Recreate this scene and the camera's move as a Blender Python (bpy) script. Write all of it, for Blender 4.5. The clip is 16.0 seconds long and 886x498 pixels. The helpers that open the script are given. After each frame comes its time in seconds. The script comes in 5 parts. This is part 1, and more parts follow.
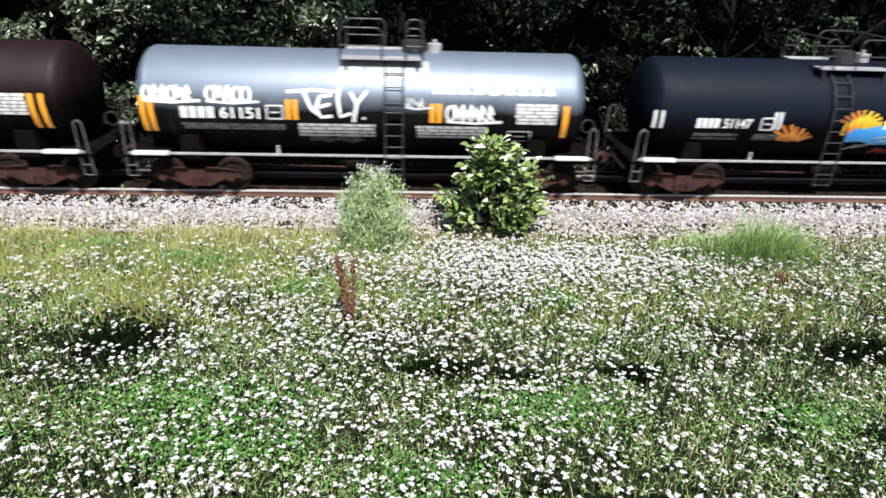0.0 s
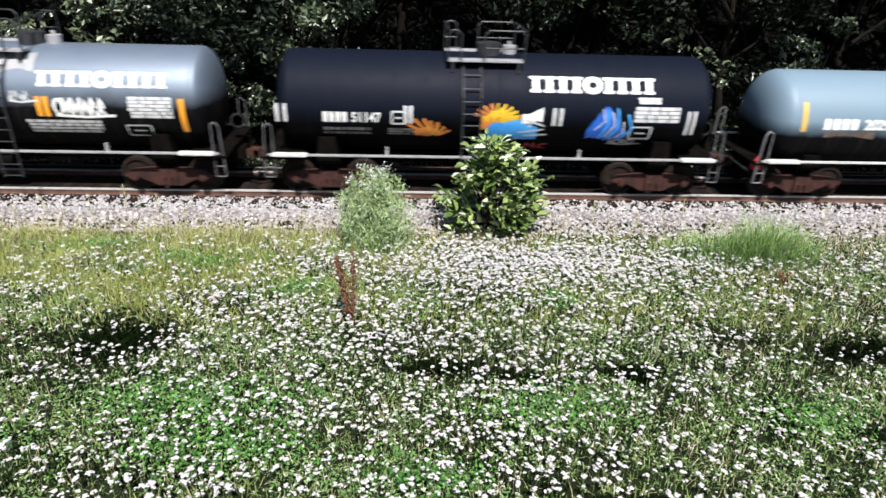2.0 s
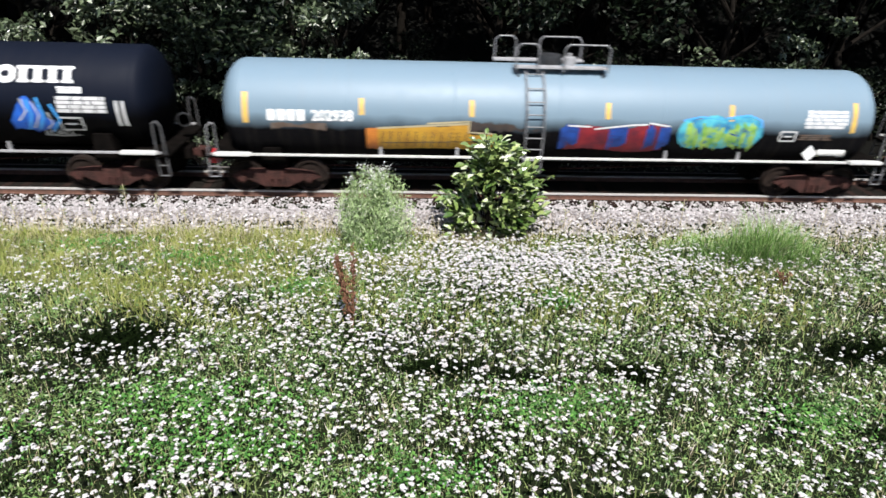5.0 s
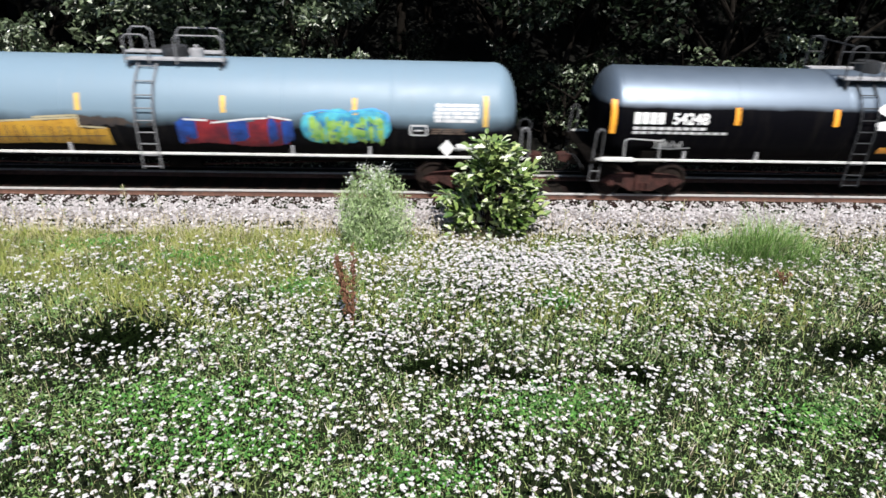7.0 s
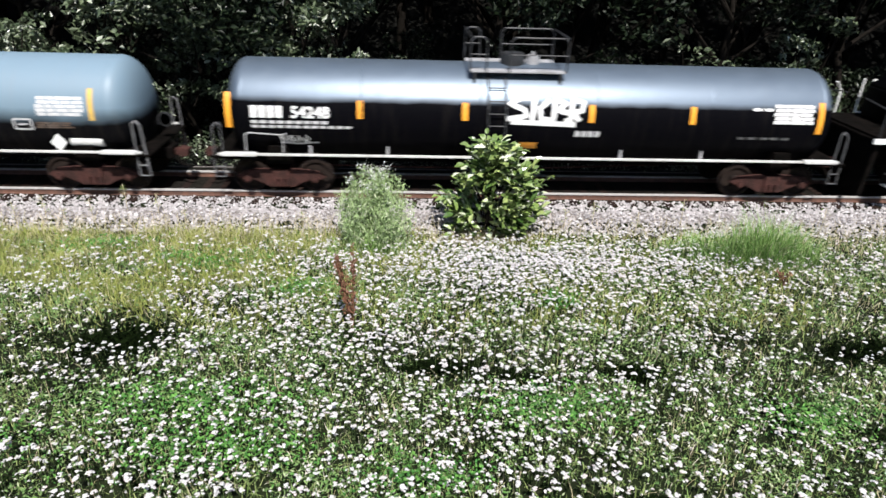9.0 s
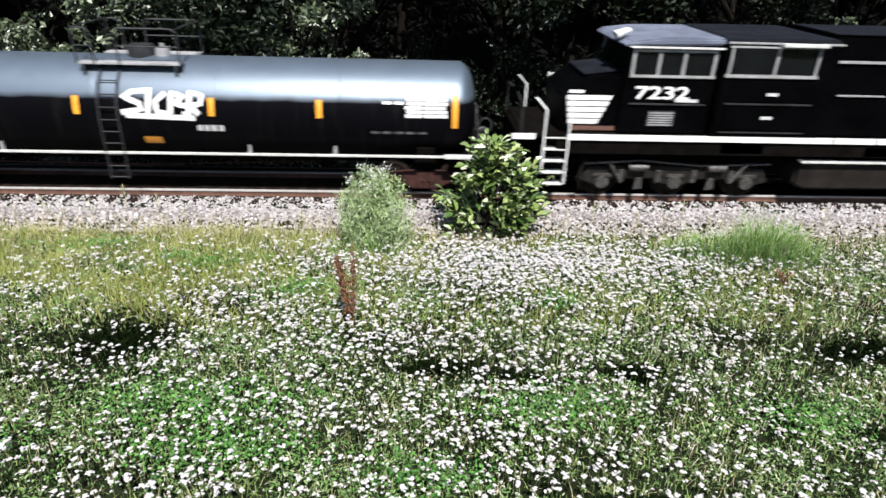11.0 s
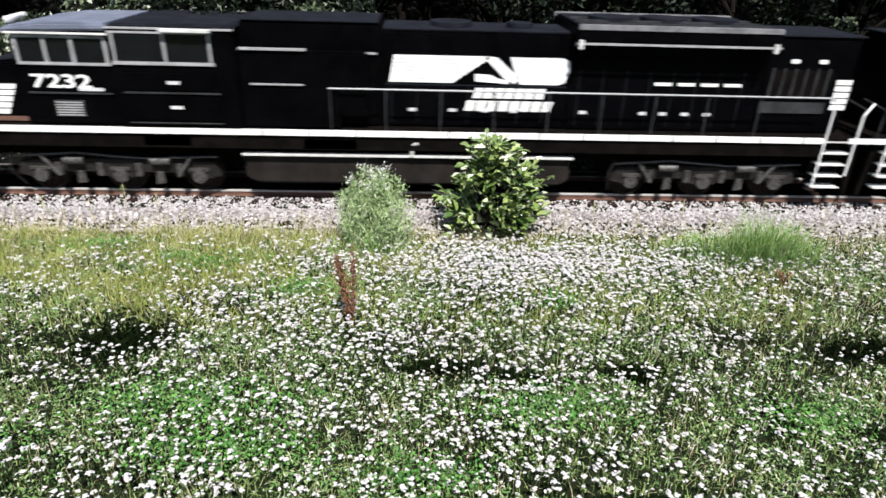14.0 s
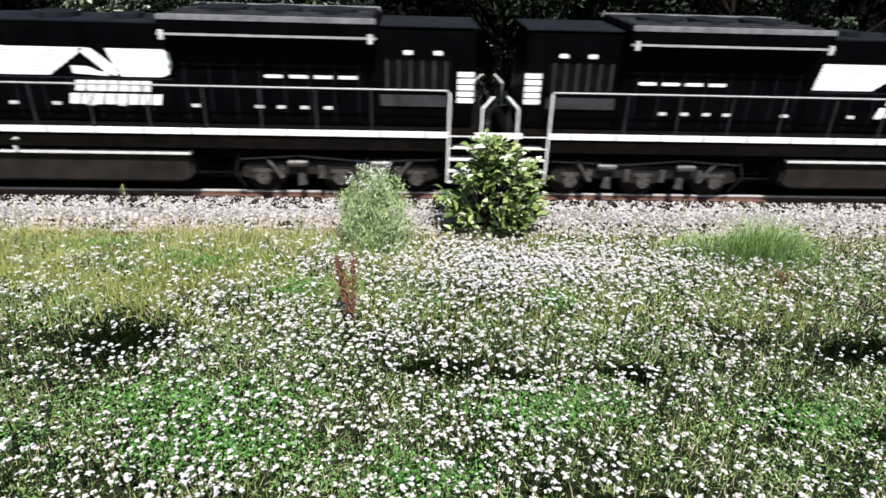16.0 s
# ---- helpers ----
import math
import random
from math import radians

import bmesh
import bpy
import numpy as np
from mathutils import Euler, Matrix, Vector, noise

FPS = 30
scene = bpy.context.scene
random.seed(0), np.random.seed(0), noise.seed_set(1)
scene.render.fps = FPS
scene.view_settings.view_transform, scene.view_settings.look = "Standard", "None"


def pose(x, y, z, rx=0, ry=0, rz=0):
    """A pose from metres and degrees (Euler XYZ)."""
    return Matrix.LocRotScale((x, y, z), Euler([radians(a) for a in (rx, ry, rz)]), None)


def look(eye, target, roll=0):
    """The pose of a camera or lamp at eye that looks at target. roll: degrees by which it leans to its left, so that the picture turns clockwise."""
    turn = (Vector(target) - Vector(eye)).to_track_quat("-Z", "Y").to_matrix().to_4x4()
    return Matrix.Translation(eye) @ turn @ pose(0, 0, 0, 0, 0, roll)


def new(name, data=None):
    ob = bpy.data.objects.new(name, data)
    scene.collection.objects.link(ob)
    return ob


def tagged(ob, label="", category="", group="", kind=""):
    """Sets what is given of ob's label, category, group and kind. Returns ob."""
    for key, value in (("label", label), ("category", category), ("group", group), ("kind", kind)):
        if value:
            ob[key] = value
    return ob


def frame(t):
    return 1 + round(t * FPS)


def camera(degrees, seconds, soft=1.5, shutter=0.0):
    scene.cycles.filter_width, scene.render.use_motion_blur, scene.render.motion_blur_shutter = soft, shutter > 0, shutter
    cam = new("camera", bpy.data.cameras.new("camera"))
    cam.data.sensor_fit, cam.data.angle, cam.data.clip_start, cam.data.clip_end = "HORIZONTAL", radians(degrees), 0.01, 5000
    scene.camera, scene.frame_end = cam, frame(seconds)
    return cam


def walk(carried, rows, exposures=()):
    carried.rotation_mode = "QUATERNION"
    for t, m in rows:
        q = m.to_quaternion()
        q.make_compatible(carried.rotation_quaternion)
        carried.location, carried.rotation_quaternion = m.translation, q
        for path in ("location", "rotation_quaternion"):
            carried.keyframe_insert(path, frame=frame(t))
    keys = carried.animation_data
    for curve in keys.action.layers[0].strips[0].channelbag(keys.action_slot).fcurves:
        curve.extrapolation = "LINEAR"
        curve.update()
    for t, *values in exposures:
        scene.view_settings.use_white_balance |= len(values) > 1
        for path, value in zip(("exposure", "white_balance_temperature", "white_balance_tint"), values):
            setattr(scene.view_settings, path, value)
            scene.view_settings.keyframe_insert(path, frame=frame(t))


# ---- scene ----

# ---- camera: it stands still, high above the meadow ----
cam = camera(70.95, 16.0, soft=1.6, shutter=0.7)
EYE = Vector((0.36, -17.154, 6.397))
VIEW = look(EYE, EYE + 20 * Vector((0.05313, 0.89317, -0.44657)), roll=1.88)
walk(cam, [(0.0, VIEW), (16.0, VIEW)], exposures=[(0.0, 0.9), (0.6, 0.8), (4.2, 0.78), (6.5, 0.75), (9.2, 0.74), (11.5, 0.82), (16.0, 0.8)])

# ---- light: clear summer day, high sun ----
SUN_TO = Vector((0.07, -0.53, 0.84)).normalized()
world = bpy.data.worlds.new("sky")
scene.world = world
world.use_nodes = True
wn = world.node_tree.nodes
sky = wn.new("ShaderNodeTexSky")
sky.sky_type, sky.sun_disc = "NISHITA", False
sky.sun_elevation = math.asin(SUN_TO.z)
sky.sun_rotation = math.atan2(SUN_TO.x, SUN_TO.y)
world.node_tree.links.new(sky.outputs[0], wn["Background"].inputs[0])
wn["Background"].inputs[1].default_value = 0.085
sun = new("sun", bpy.data.lights.new("sun", "SUN"))
sun.data.energy, sun.data.angle, sun.data.color = 5.0, radians(0.53), (1.0, 0.968, 0.945)
sun.matrix_world = look(SUN_TO * 60, (0, 0, 0))


# ---- materials ----
def tree_of(name):
    m = bpy.data.materials.new(name)
    m.use_nodes = True
    nt = m.node_tree
    return m, nt, nt.nodes["Principled BSDF"]


def link(nt, a, b):
    nt.links.new(a, b)


def mix(nt, fac, a, b):
    n = nt.nodes.new("ShaderNodeMix")
    n.data_type = "RGBA"
    for sock, val in ((n.inputs[0], fac), (n.inputs[6], a), (n.inputs[7], b)):
        if isinstance(val, (int, float)):
            sock.default_value = val
        elif isinstance(val, tuple):
            sock.default_value = (*val, 1)
        else:
            link(nt, val, sock)
    return n.outputs[2]


def noise_of(nt, scale, detail=4, stretch=None, coord="Object"):
    tc = nt.nodes.new("ShaderNodeTexCoord")
    n = nt.nodes.new("ShaderNodeTexNoise")
    n.inputs["Scale"].default_value = scale
    n.inputs["Detail"].default_value = detail
    src = tc.outputs[coord]
    if stretch:
        mp = nt.nodes.new("ShaderNodeMapping")
        mp.inputs["Scale"].default_value = stretch
        link(nt, src, mp.inputs[0])
        src = mp.outputs[0]
    link(nt, src, n.inputs["Vector"])
    return n.outputs[0]


def ramp(nt, src, lo, hi):
    n = nt.nodes.new("ShaderNodeMapRange")
    n.inputs[1].default_value, n.inputs[2].default_value = lo, hi
    link(nt, src, n.inputs[0])
    return n.outputs[0]


def bumped(nt, bsdf, src, strength, dist):
    b = nt.nodes.new("ShaderNodeBump")
    b.inputs["Strength"].default_value, b.inputs["Distance"].default_value = strength, dist
    link(nt, src, b.inputs["Height"])
    link(nt, b.outputs[0], bsdf.inputs["Normal"])


def mat(name, c1, c2=None, scale=3.0, rough=0.6, metal=0.0, bump=0.0, bscale=40.0, rnd="", c3=None, spec=0.5):
    """Two tones by coarse noise, a third by fine noise, or tones by piece."""
    m, nt, p = tree_of(name)
    c2 = c2 or tuple(v * 0.7 for v in c1)
    if rnd:
        if rnd == "island":
            g = nt.nodes.new("ShaderNodeNewGeometry").outputs["Random Per Island"]
        else:
            g = nt.nodes.new("ShaderNodeObjectInfo").outputs["Random"]
        col = mix(nt, g, c1, c2)
        if c3:
            col = mix(nt, ramp(nt, g, 0.86, 0.95), col, c3)
        col = mix(nt, ramp(nt, noise_of(nt, scale), 0.4, 0.75), col, mix(nt, 0.5, col, tuple(v * 0.55 for v in c1)))
    else:
        col = mix(nt, ramp(nt, noise_of(nt, scale), 0.35, 0.65), c1, c2)
        col = mix(nt, ramp(nt, noise_of(nt, scale * 9), 0.55, 0.8), col, c3 or tuple(v * 0.6 for v in c1))
    link(nt, col, p.inputs["Base Color"])
    p.inputs["Metallic"].default_value = metal
    p.inputs["Specular IOR Level"].default_value = spec
    r = ramp(nt, noise_of(nt, scale * 2.3), 0.2, 0.8)
    n = nt.nodes.new("ShaderNodeMapRange")
    n.inputs[3].default_value, n.inputs[4].default_value = max(rough - 0.1, 0.02), min(rough + 0.12, 1)
    link(nt, r, n.inputs[0])
    link(nt, n.outputs[0], p.inputs["Roughness"])
    if bump:
        bumped(nt, p, noise_of(nt, bscale), bump, 0.01)
    return m


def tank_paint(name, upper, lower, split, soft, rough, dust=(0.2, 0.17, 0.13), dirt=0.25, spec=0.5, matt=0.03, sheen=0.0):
    """Tank paint with a darker, duller lower half, rain streaks and dust."""
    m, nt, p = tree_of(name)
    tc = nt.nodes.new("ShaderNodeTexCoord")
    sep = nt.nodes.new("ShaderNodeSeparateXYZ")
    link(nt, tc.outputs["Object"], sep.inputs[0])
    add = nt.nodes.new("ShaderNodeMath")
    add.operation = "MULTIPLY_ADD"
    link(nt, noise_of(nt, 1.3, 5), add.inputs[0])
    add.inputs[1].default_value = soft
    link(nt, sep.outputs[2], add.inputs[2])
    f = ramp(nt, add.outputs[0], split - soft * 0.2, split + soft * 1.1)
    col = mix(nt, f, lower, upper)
    streak = ramp(nt, noise_of(nt, 1.0, 5, (7.0, 0.6, 0.6)), 0.52, 0.8)
    sm = nt.nodes.new("ShaderNodeMath")
    sm.operation = "MULTIPLY"
    link(nt, streak, sm.inputs[0])
    sm.inputs[1].default_value = dirt
    col = mix(nt, sm.outputs[0], col, dust)
    fine = nt.nodes.new("ShaderNodeMath")
    fine.operation = "MULTIPLY"
    link(nt, ramp(nt, noise_of(nt, 30, 4), 0.5, 0.8), fine.inputs[0])
    fine.inputs[1].default_value = dirt * 0.5
    col = mix(nt, fine.outputs[0], col, dust)
    link(nt, col, p.inputs["Base Color"])
    n = nt.nodes.new("ShaderNodeMapRange")
    n.inputs[3].default_value, n.inputs[4].default_value = rough, rough + 0.18
    link(nt, noise_of(nt, 2.5, 5), n.inputs[0])
    link(nt, n.outputs[0], p.inputs["Roughness"])
    sp = nt.nodes.new("ShaderNodeMapRange")
    sp.inputs[3].default_value, sp.inputs[4].default_value = matt, spec
    link(nt, f, sp.inputs[0])
    link(nt, sp.outputs[0], p.inputs["Specular IOR Level"])
    sh = nt.nodes.new("ShaderNodeMapRange")
    sh.inputs[3].default_value, sh.inputs[4].default_value = 0.0, sheen
    link(nt, f, sh.inputs[0])
    link(nt, sh.outputs[0], p.inputs["Metallic"])
    bumped(nt, p, noise_of(nt, 1.1, 2), 0.12, 0.05)
    return m


def foliage(name, c1, c2, c3=None, rough=0.6, rnd="island", spec=0.2):
    m = mat(name, c1, c2, scale=2.0, rough=rough, rnd=rnd, c3=c3, spec=spec)
    m.node_tree.nodes["Principled BSDF"].inputs["Subsurface Weight"].default_value = 0.0
    return m


M = {
    # Pale upper tone carries the sky that this dark glossy tank mirrors.
    "tank_grey": tank_paint("dark_tank_paint_sky_sheen", (0.13, 0.165, 0.21), (0.004, 0.004, 0.005), 2.62, 0.4, 0.43, dirt=0.1, spec=0.9, sheen=0.42),
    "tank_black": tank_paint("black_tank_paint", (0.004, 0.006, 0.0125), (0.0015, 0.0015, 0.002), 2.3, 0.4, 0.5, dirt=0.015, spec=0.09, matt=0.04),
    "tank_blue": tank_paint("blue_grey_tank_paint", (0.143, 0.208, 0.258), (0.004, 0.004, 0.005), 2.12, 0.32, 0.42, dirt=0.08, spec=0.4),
    # Upper grey-blue is reflected sky put into the colour of a black tank.
    "tank_gloss": tank_paint("black_tank_paint_sky_sheen", (0.12, 0.155, 0.195), (0.002, 0.002, 0.003), 2.66, 0.12, 0.38, dirt=0.03, spec=1.0, sheen=0.6),
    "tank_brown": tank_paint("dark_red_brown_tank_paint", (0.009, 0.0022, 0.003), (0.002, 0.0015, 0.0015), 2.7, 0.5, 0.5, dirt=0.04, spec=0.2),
    "loco": mat("black_loco_paint", (0.0006, 0.0006, 0.0009), (0.0013, 0.0013, 0.0017), 1.2, 0.34, c3=(0.0028, 0.0026, 0.0026), spec=0.05),
    "black": mat("sooty_black_iron", (0.0025, 0.0023, 0.002), (0.006, 0.0048, 0.0042), 3, 0.65, 0.0, 0.2, spec=0.03),
    "steel": mat("grey_painted_steel", (0.35, 0.35, 0.36), (0.26, 0.26, 0.26), 4, 0.5, c3=(0.16, 0.13, 0.11)),
    "dark_steel": mat("dark_ladder_steel", (0.035, 0.037, 0.04), (0.015, 0.015, 0.015), 4, 0.5, spec=0.3),
    "mid_steel": mat("weathered_grey_steel", (0.1, 0.1, 0.105), (0.055, 0.055, 0.055), 4, 0.5),
    "bogie": mat("dusty_bogie_iron", (0.014, 0.013, 0.012), (0.006, 0.0055, 0.005), 5, 0.55, 0.1, 0.3, c3=(0.1, 0.085, 0.075), spec=0.25),
    "axle_grey": mat("oily_grey_casting", (0.09, 0.086, 0.082), (0.022, 0.0205, 0.019), 11, 0.4, 0.3, c3=(0.3, 0.28, 0.26)),
    "ladder_grey": mat("worn_ladder_grey", (0.19, 0.19, 0.195), (0.11, 0.11, 0.115), 4, 0.5, c3=(0.07, 0.065, 0.06)),
    "pale": mat("pale_grey_steel", (0.62, 0.62, 0.6), (0.48, 0.48, 0.46), 4, 0.5, c3=(0.3, 0.27, 0.24)),
    "white": mat("white_paint", (0.82, 0.82, 0.8), (0.74, 0.74, 0.72), 5, 0.45, c3=(0.6, 0.58, 0.54)),
    "orange": mat("reflective_orange_tape", (0.85, 0.36, 0.03), (0.75, 0.3, 0.03), 6, 0.4, c3=(0.6, 0.25, 0.05)),
    "gold": mat("faded_yellow_tape", (0.62, 0.4, 0.09), (0.5, 0.32, 0.08), 6, 0.5),
    "rust": mat("rusty_truck_iron", (0.055, 0.021, 0.017), (0.024, 0.011, 0.009), 5, 0.8, 0.1, 0.4, c3=(0.13, 0.06, 0.045), spec=0.25),
    "rail_rust": mat("rusty_rail_steel", (0.16, 0.08, 0.055), (0.1, 0.055, 0.04), 6, 0.75, 0.2, 0.3),
    "rail_top": mat("worn_rail_steel", (0.55, 0.53, 0.51), (0.45, 0.43, 0.41), 8, 0.4, 0.2),
    "wheel": mat("oily_wheel_steel", (0.028, 0.019, 0.015), (0.013, 0.01, 0.009), 6, 0.6, 0.3, spec=0.2),
    # Oily ballast, darkened further to hold the shade under the train.
    "oily": mat("oily_shaded_ballast", (0.012, 0.01, 0.008), (0.006, 0.005, 0.004), 6, 0.9, bump=0.6, spec=0.1),
    "timber": mat("weathered_sleeper_timber", (0.024, 0.015, 0.012), (0.014, 0.009, 0.008), 6, 0.9, bump=0.5, rnd="object", spec=0.08),
    "stone": mat("grey_ballast_stone", (0.41, 0.385, 0.38), (0.24, 0.222, 0.218), 8, 0.9, bump=0.3, rnd="island", c3=(0.56, 0.54, 0.53)),
    "bed": mat("dusty_ballast_bed", (0.2, 0.178, 0.168), (0.11, 0.097, 0.09), 9, 0.95, bump=0.9, bscale=22, c3=(0.28, 0.255, 0.245)),
    "soil": mat("meadow_soil", (0.012, 0.017, 0.006), (0.006, 0.009, 0.003), 1.3, 0.95, bump=0.8, bscale=25, c3=(0.02, 0.02, 0.01), spec=0.1),
    # Near-black floor: shade behind the train and under trees, as colour.
    "forest": mat("shaded_forest_floor", (0.004, 0.004, 0.003), (0.002, 0.002, 0.0015), 1.0, 0.95, bump=0.6, bscale=20, spec=0.1),
    "glass": mat("dark_cab_glass", (0.006, 0.007, 0.008), (0.004, 0.004, 0.005), 2, 0.06),
    "grass": foliage("meadow_grass", (0.12, 0.2, 0.045), (0.33, 0.37, 0.15), (0.58, 0.53, 0.43)),
    "grass_rich": foliage("rich_green_leaves", (0.065, 0.16, 0.04), (0.26, 0.35, 0.13), (0.58, 0.56, 0.46)),
    # Herb green taken almost to black: the meadow's deep shade as colour.
    "shade_herb": foliage("shade_toned_herbs", (0.002, 0.004, 0.0012), (0.007, 0.013, 0.0035), rough=0.9, spec=0.02),
    # Woodland foliage in sunlit tones; the pale third tone stands for glints.
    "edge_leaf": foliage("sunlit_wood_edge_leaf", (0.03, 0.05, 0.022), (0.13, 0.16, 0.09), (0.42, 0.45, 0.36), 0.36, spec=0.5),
    "olive_grass": foliage("yellow_olive_grass", (0.17, 0.21, 0.04), (0.34, 0.35, 0.1), (0.52, 0.46, 0.3)),
    "tuft": foliage("tall_fresh_grass", (0.07, 0.17, 0.03), (0.26, 0.37, 0.12), (0.5, 0.5, 0.32)),
    "straw": foliage("dry_grass", (0.34, 0.3, 0.15), (0.5, 0.43, 0.31), (0.6, 0.5, 0.45)),
    "petal": mat("white_umbel_florets", (0.58, 0.57, 0.56), (0.37, 0.352, 0.348), 20, 0.85, rnd="island", c3=(0.55, 0.45, 0.44)),
    "dock": foliage("rust_brown_seed_heads", (0.12, 0.052, 0.03), (0.2, 0.1, 0.06), (0.32, 0.2, 0.13)),
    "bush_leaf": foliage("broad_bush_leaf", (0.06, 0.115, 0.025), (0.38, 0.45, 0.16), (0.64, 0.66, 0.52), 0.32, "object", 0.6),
    "shrub_leaf": foliage("feathery_pale_green_leaf", (0.19, 0.29, 0.11), (0.36, 0.45, 0.22), (0.55, 0.57, 0.42)),
    # The same foliage near black, so the wood's shade sits in its colour.
    "shade_wood_leaf": foliage("shaded_woodland_leaf", (0.004, 0.008, 0.003), (0.013, 0.022, 0.009), (0.075, 0.09, 0.058), 0.45, spec=0.22),
    "wire": mat("green_flower_stem", (0.13, 0.2, 0.06), (0.09, 0.15, 0.04), 5, 0.7),
    "bark": mat("grey_bark", (0.013, 0.011, 0.009), (0.006, 0.005, 0.004), 4, 0.9, bump=0.6, spec=0.03),
    "yellow_spray": mat("yellow_spray_paint", (0.72, 0.47, 0.03), (0.6, 0.36, 0.02), 3, 0.5, c3=(0.42, 0.24, 0.02)),
    "red_paint": mat("bright_red_enamel", (0.55, 0.03, 0.04), (0.45, 0.03, 0.04), 5, 0.4),
    "red_spray": mat("red_spray_paint", (0.25, 0.014, 0.02), (0.09, 0.008, 0.02), 2.5, 0.6, c3=(0.05, 0.01, 0.02)),
    "blue_spray": mat("blue_spray_paint", (0.012, 0.075, 0.42), (0.015, 0.12, 0.55), 2, 0.55, c3=(0.01, 0.03, 0.2)),
    "sky_spray": mat("light_blue_spray_paint", (0.08, 0.4, 0.8), (0.05, 0.3, 0.75), 2, 0.5),
    "green_spray": mat("lime_spray_paint", (0.34, 0.5, 0.1), (0.12, 0.3, 0.05), 5, 0.6, c3=(0.03, 0.14, 0.12)),
    "cyan_spray": mat("turquoise_spray_paint", (0.07, 0.42, 0.5), (0.015, 0.14, 0.3), 4, 0.6, c3=(0.2, 0.4, 0.12)),
    "orange_spray": mat("orange_spray_paint", (0.66, 0.23, 0.04), (0.45, 0.14, 0.03), 4, 0.5),
    # Yellow and blue sprays again, dulled for shade low on the blue-grey tank.
    "shade_yellow_spray": mat("shade_yellow_spray_paint", (0.56, 0.32, 0.035), (0.4, 0.2, 0.025), 2, 0.6, c3=(0.22, 0.11, 0.02)),
    "shade_blue_spray": mat("shade_blue_spray_paint", (0.012, 0.06, 0.3), (0.006, 0.02, 0.11), 3, 0.6, c3=(0.01, 0.1, 0.4)),
    "umber_spray": mat("dark_umber_overspray", (0.05, 0.034, 0.026), (0.025, 0.022, 0.022), 5, 0.7),
    "brown_spray": mat("thin_brown_overspray", (0.07, 0.042, 0.028), (0.13, 0.1, 0.08), 3, 0.7),
    "grime": mat("chalky_grime", (0.14, 0.14, 0.14), (0.03, 0.03, 0.03), 5, 0.8, c3=(0.3, 0.3, 0.3)),
    "data_white": mat("worn_white_stencil", (0.62, 0.62, 0.62), (0.5, 0.5, 0.5), 9, 0.6, c3=(0.2, 0.2, 0.2)),
    "loco_roof": mat("grey_roof_paint", (0.014, 0.016, 0.021), (0.009, 0.01, 0.013), 2, 0.5, spec=0.08),
    # Blue-grey holds the sky reflected by the black cab roof.
    "visor": mat("roof_grey_with_sky_sheen", (0.17, 0.19, 0.25), (0.11, 0.125, 0.165), 2, 0.45),
    "clover": foliage("fresh_clover_leaf", (0.03, 0.125, 0.02), (0.13, 0.29, 0.06)),
    # Darker copy of the bush leaf: shade inside the bush set in colour.
    "bush_leaf_shaded": foliage("broad_bush_leaf_shaded", (0.035, 0.08, 0.016), (0.22, 0.3, 0.08), (0.5, 0.54, 0.38), 0.32, "island", 0.6),
    "tank_side": mat("dusty_fuel_tank_paint", (0.022, 0.018, 0.016), (0.012, 0.0105, 0.0095), 2, 0.45, c3=(0.009, 0.008, 0.0075), spec=0.12),
}


# ---- building helpers ----
class Geo:
    def __init__(self):
        self.v, self.f = [], []

    def add(self, vs, fs):
        n = len(self.v)
        self.v += [tuple(p) for p in vs]
        self.f += [tuple(n + i for i in f) for f in fs]
        return self

    def box(self, x0, x1, y0, y1, z0, z1):
        vs = [(x, y, z) for x in (x0, x1) for y in (y0, y1) for z in (z0, z1)]
        return self.add(vs, [(0, 1, 3, 2), (4, 6, 7, 5), (0, 4, 5, 1), (2, 3, 7, 6), (0, 2, 6, 4), (1, 5, 7, 3)])

    def rod(self, a, b, r, n=6, r2=None):
        a, b = Vector(a), Vector(b)
        r2 = r if r2 is None else r2
        q = (b - a).to_track_quat("Z", "Y")
        ring = [q @ Vector((math.cos(2 * math.pi * i / n), math.sin(2 * math.pi * i / n), 0)) for i in range(n)]
        vs = [a + r * d for d in ring] + [b + r2 * d for d in ring]
        fs = [(i, (i + 1) % n, n + (i + 1) % n, n + i) for i in range(n)] + [tuple(range(n))[::-1], tuple(range(n, 2 * n))]
        return self.add(vs, fs)

    def tube(self, pts, r, n=6):
        for a, b in zip(pts, pts[1:]):
            self.rod(a, b, r, n)
        return self

    def prism(self, poly, y0, y1):
        """A polygon in x and z, drawn out along y."""
        n = len(poly)
        vs = [(x, y0, z) for x, z in poly] + [(x, y1, z) for x, z in poly]
        fs = [(i, (i + 1) % n, n + (i + 1) % n, n + i) for i in range(n)] + [tuple(range(n))[::-1], tuple(range(n, 2 * n))]
        return self.add(vs, fs)

    def lathe(self, prof, zc, n=48, axis="x", c=(0, 0)):
        """Turns (place, radius) about a lengthwise axis, or about one along y through c."""
        vs, fs = [], []
        for a, r in prof:
            for i in range(n):
                w = 2 * math.pi * i / n
                u, k = r * math.cos(w), r * math.sin(w)
                vs.append((a, u, zc + k) if axis == "x" else (c[0] + u, a, c[1] + k))
        for j in range(len(prof) - 1):
            for i in range(n):
                fs.append((j * n + i, j * n + (i + 1) % n, (j + 1) * n + (i + 1) % n, (j + 1) * n + i))
        fs += [tuple(range(n))[::-1], tuple(range((len(prof) - 1) * n, len(prof) * n))]
        return self.add(vs, fs)


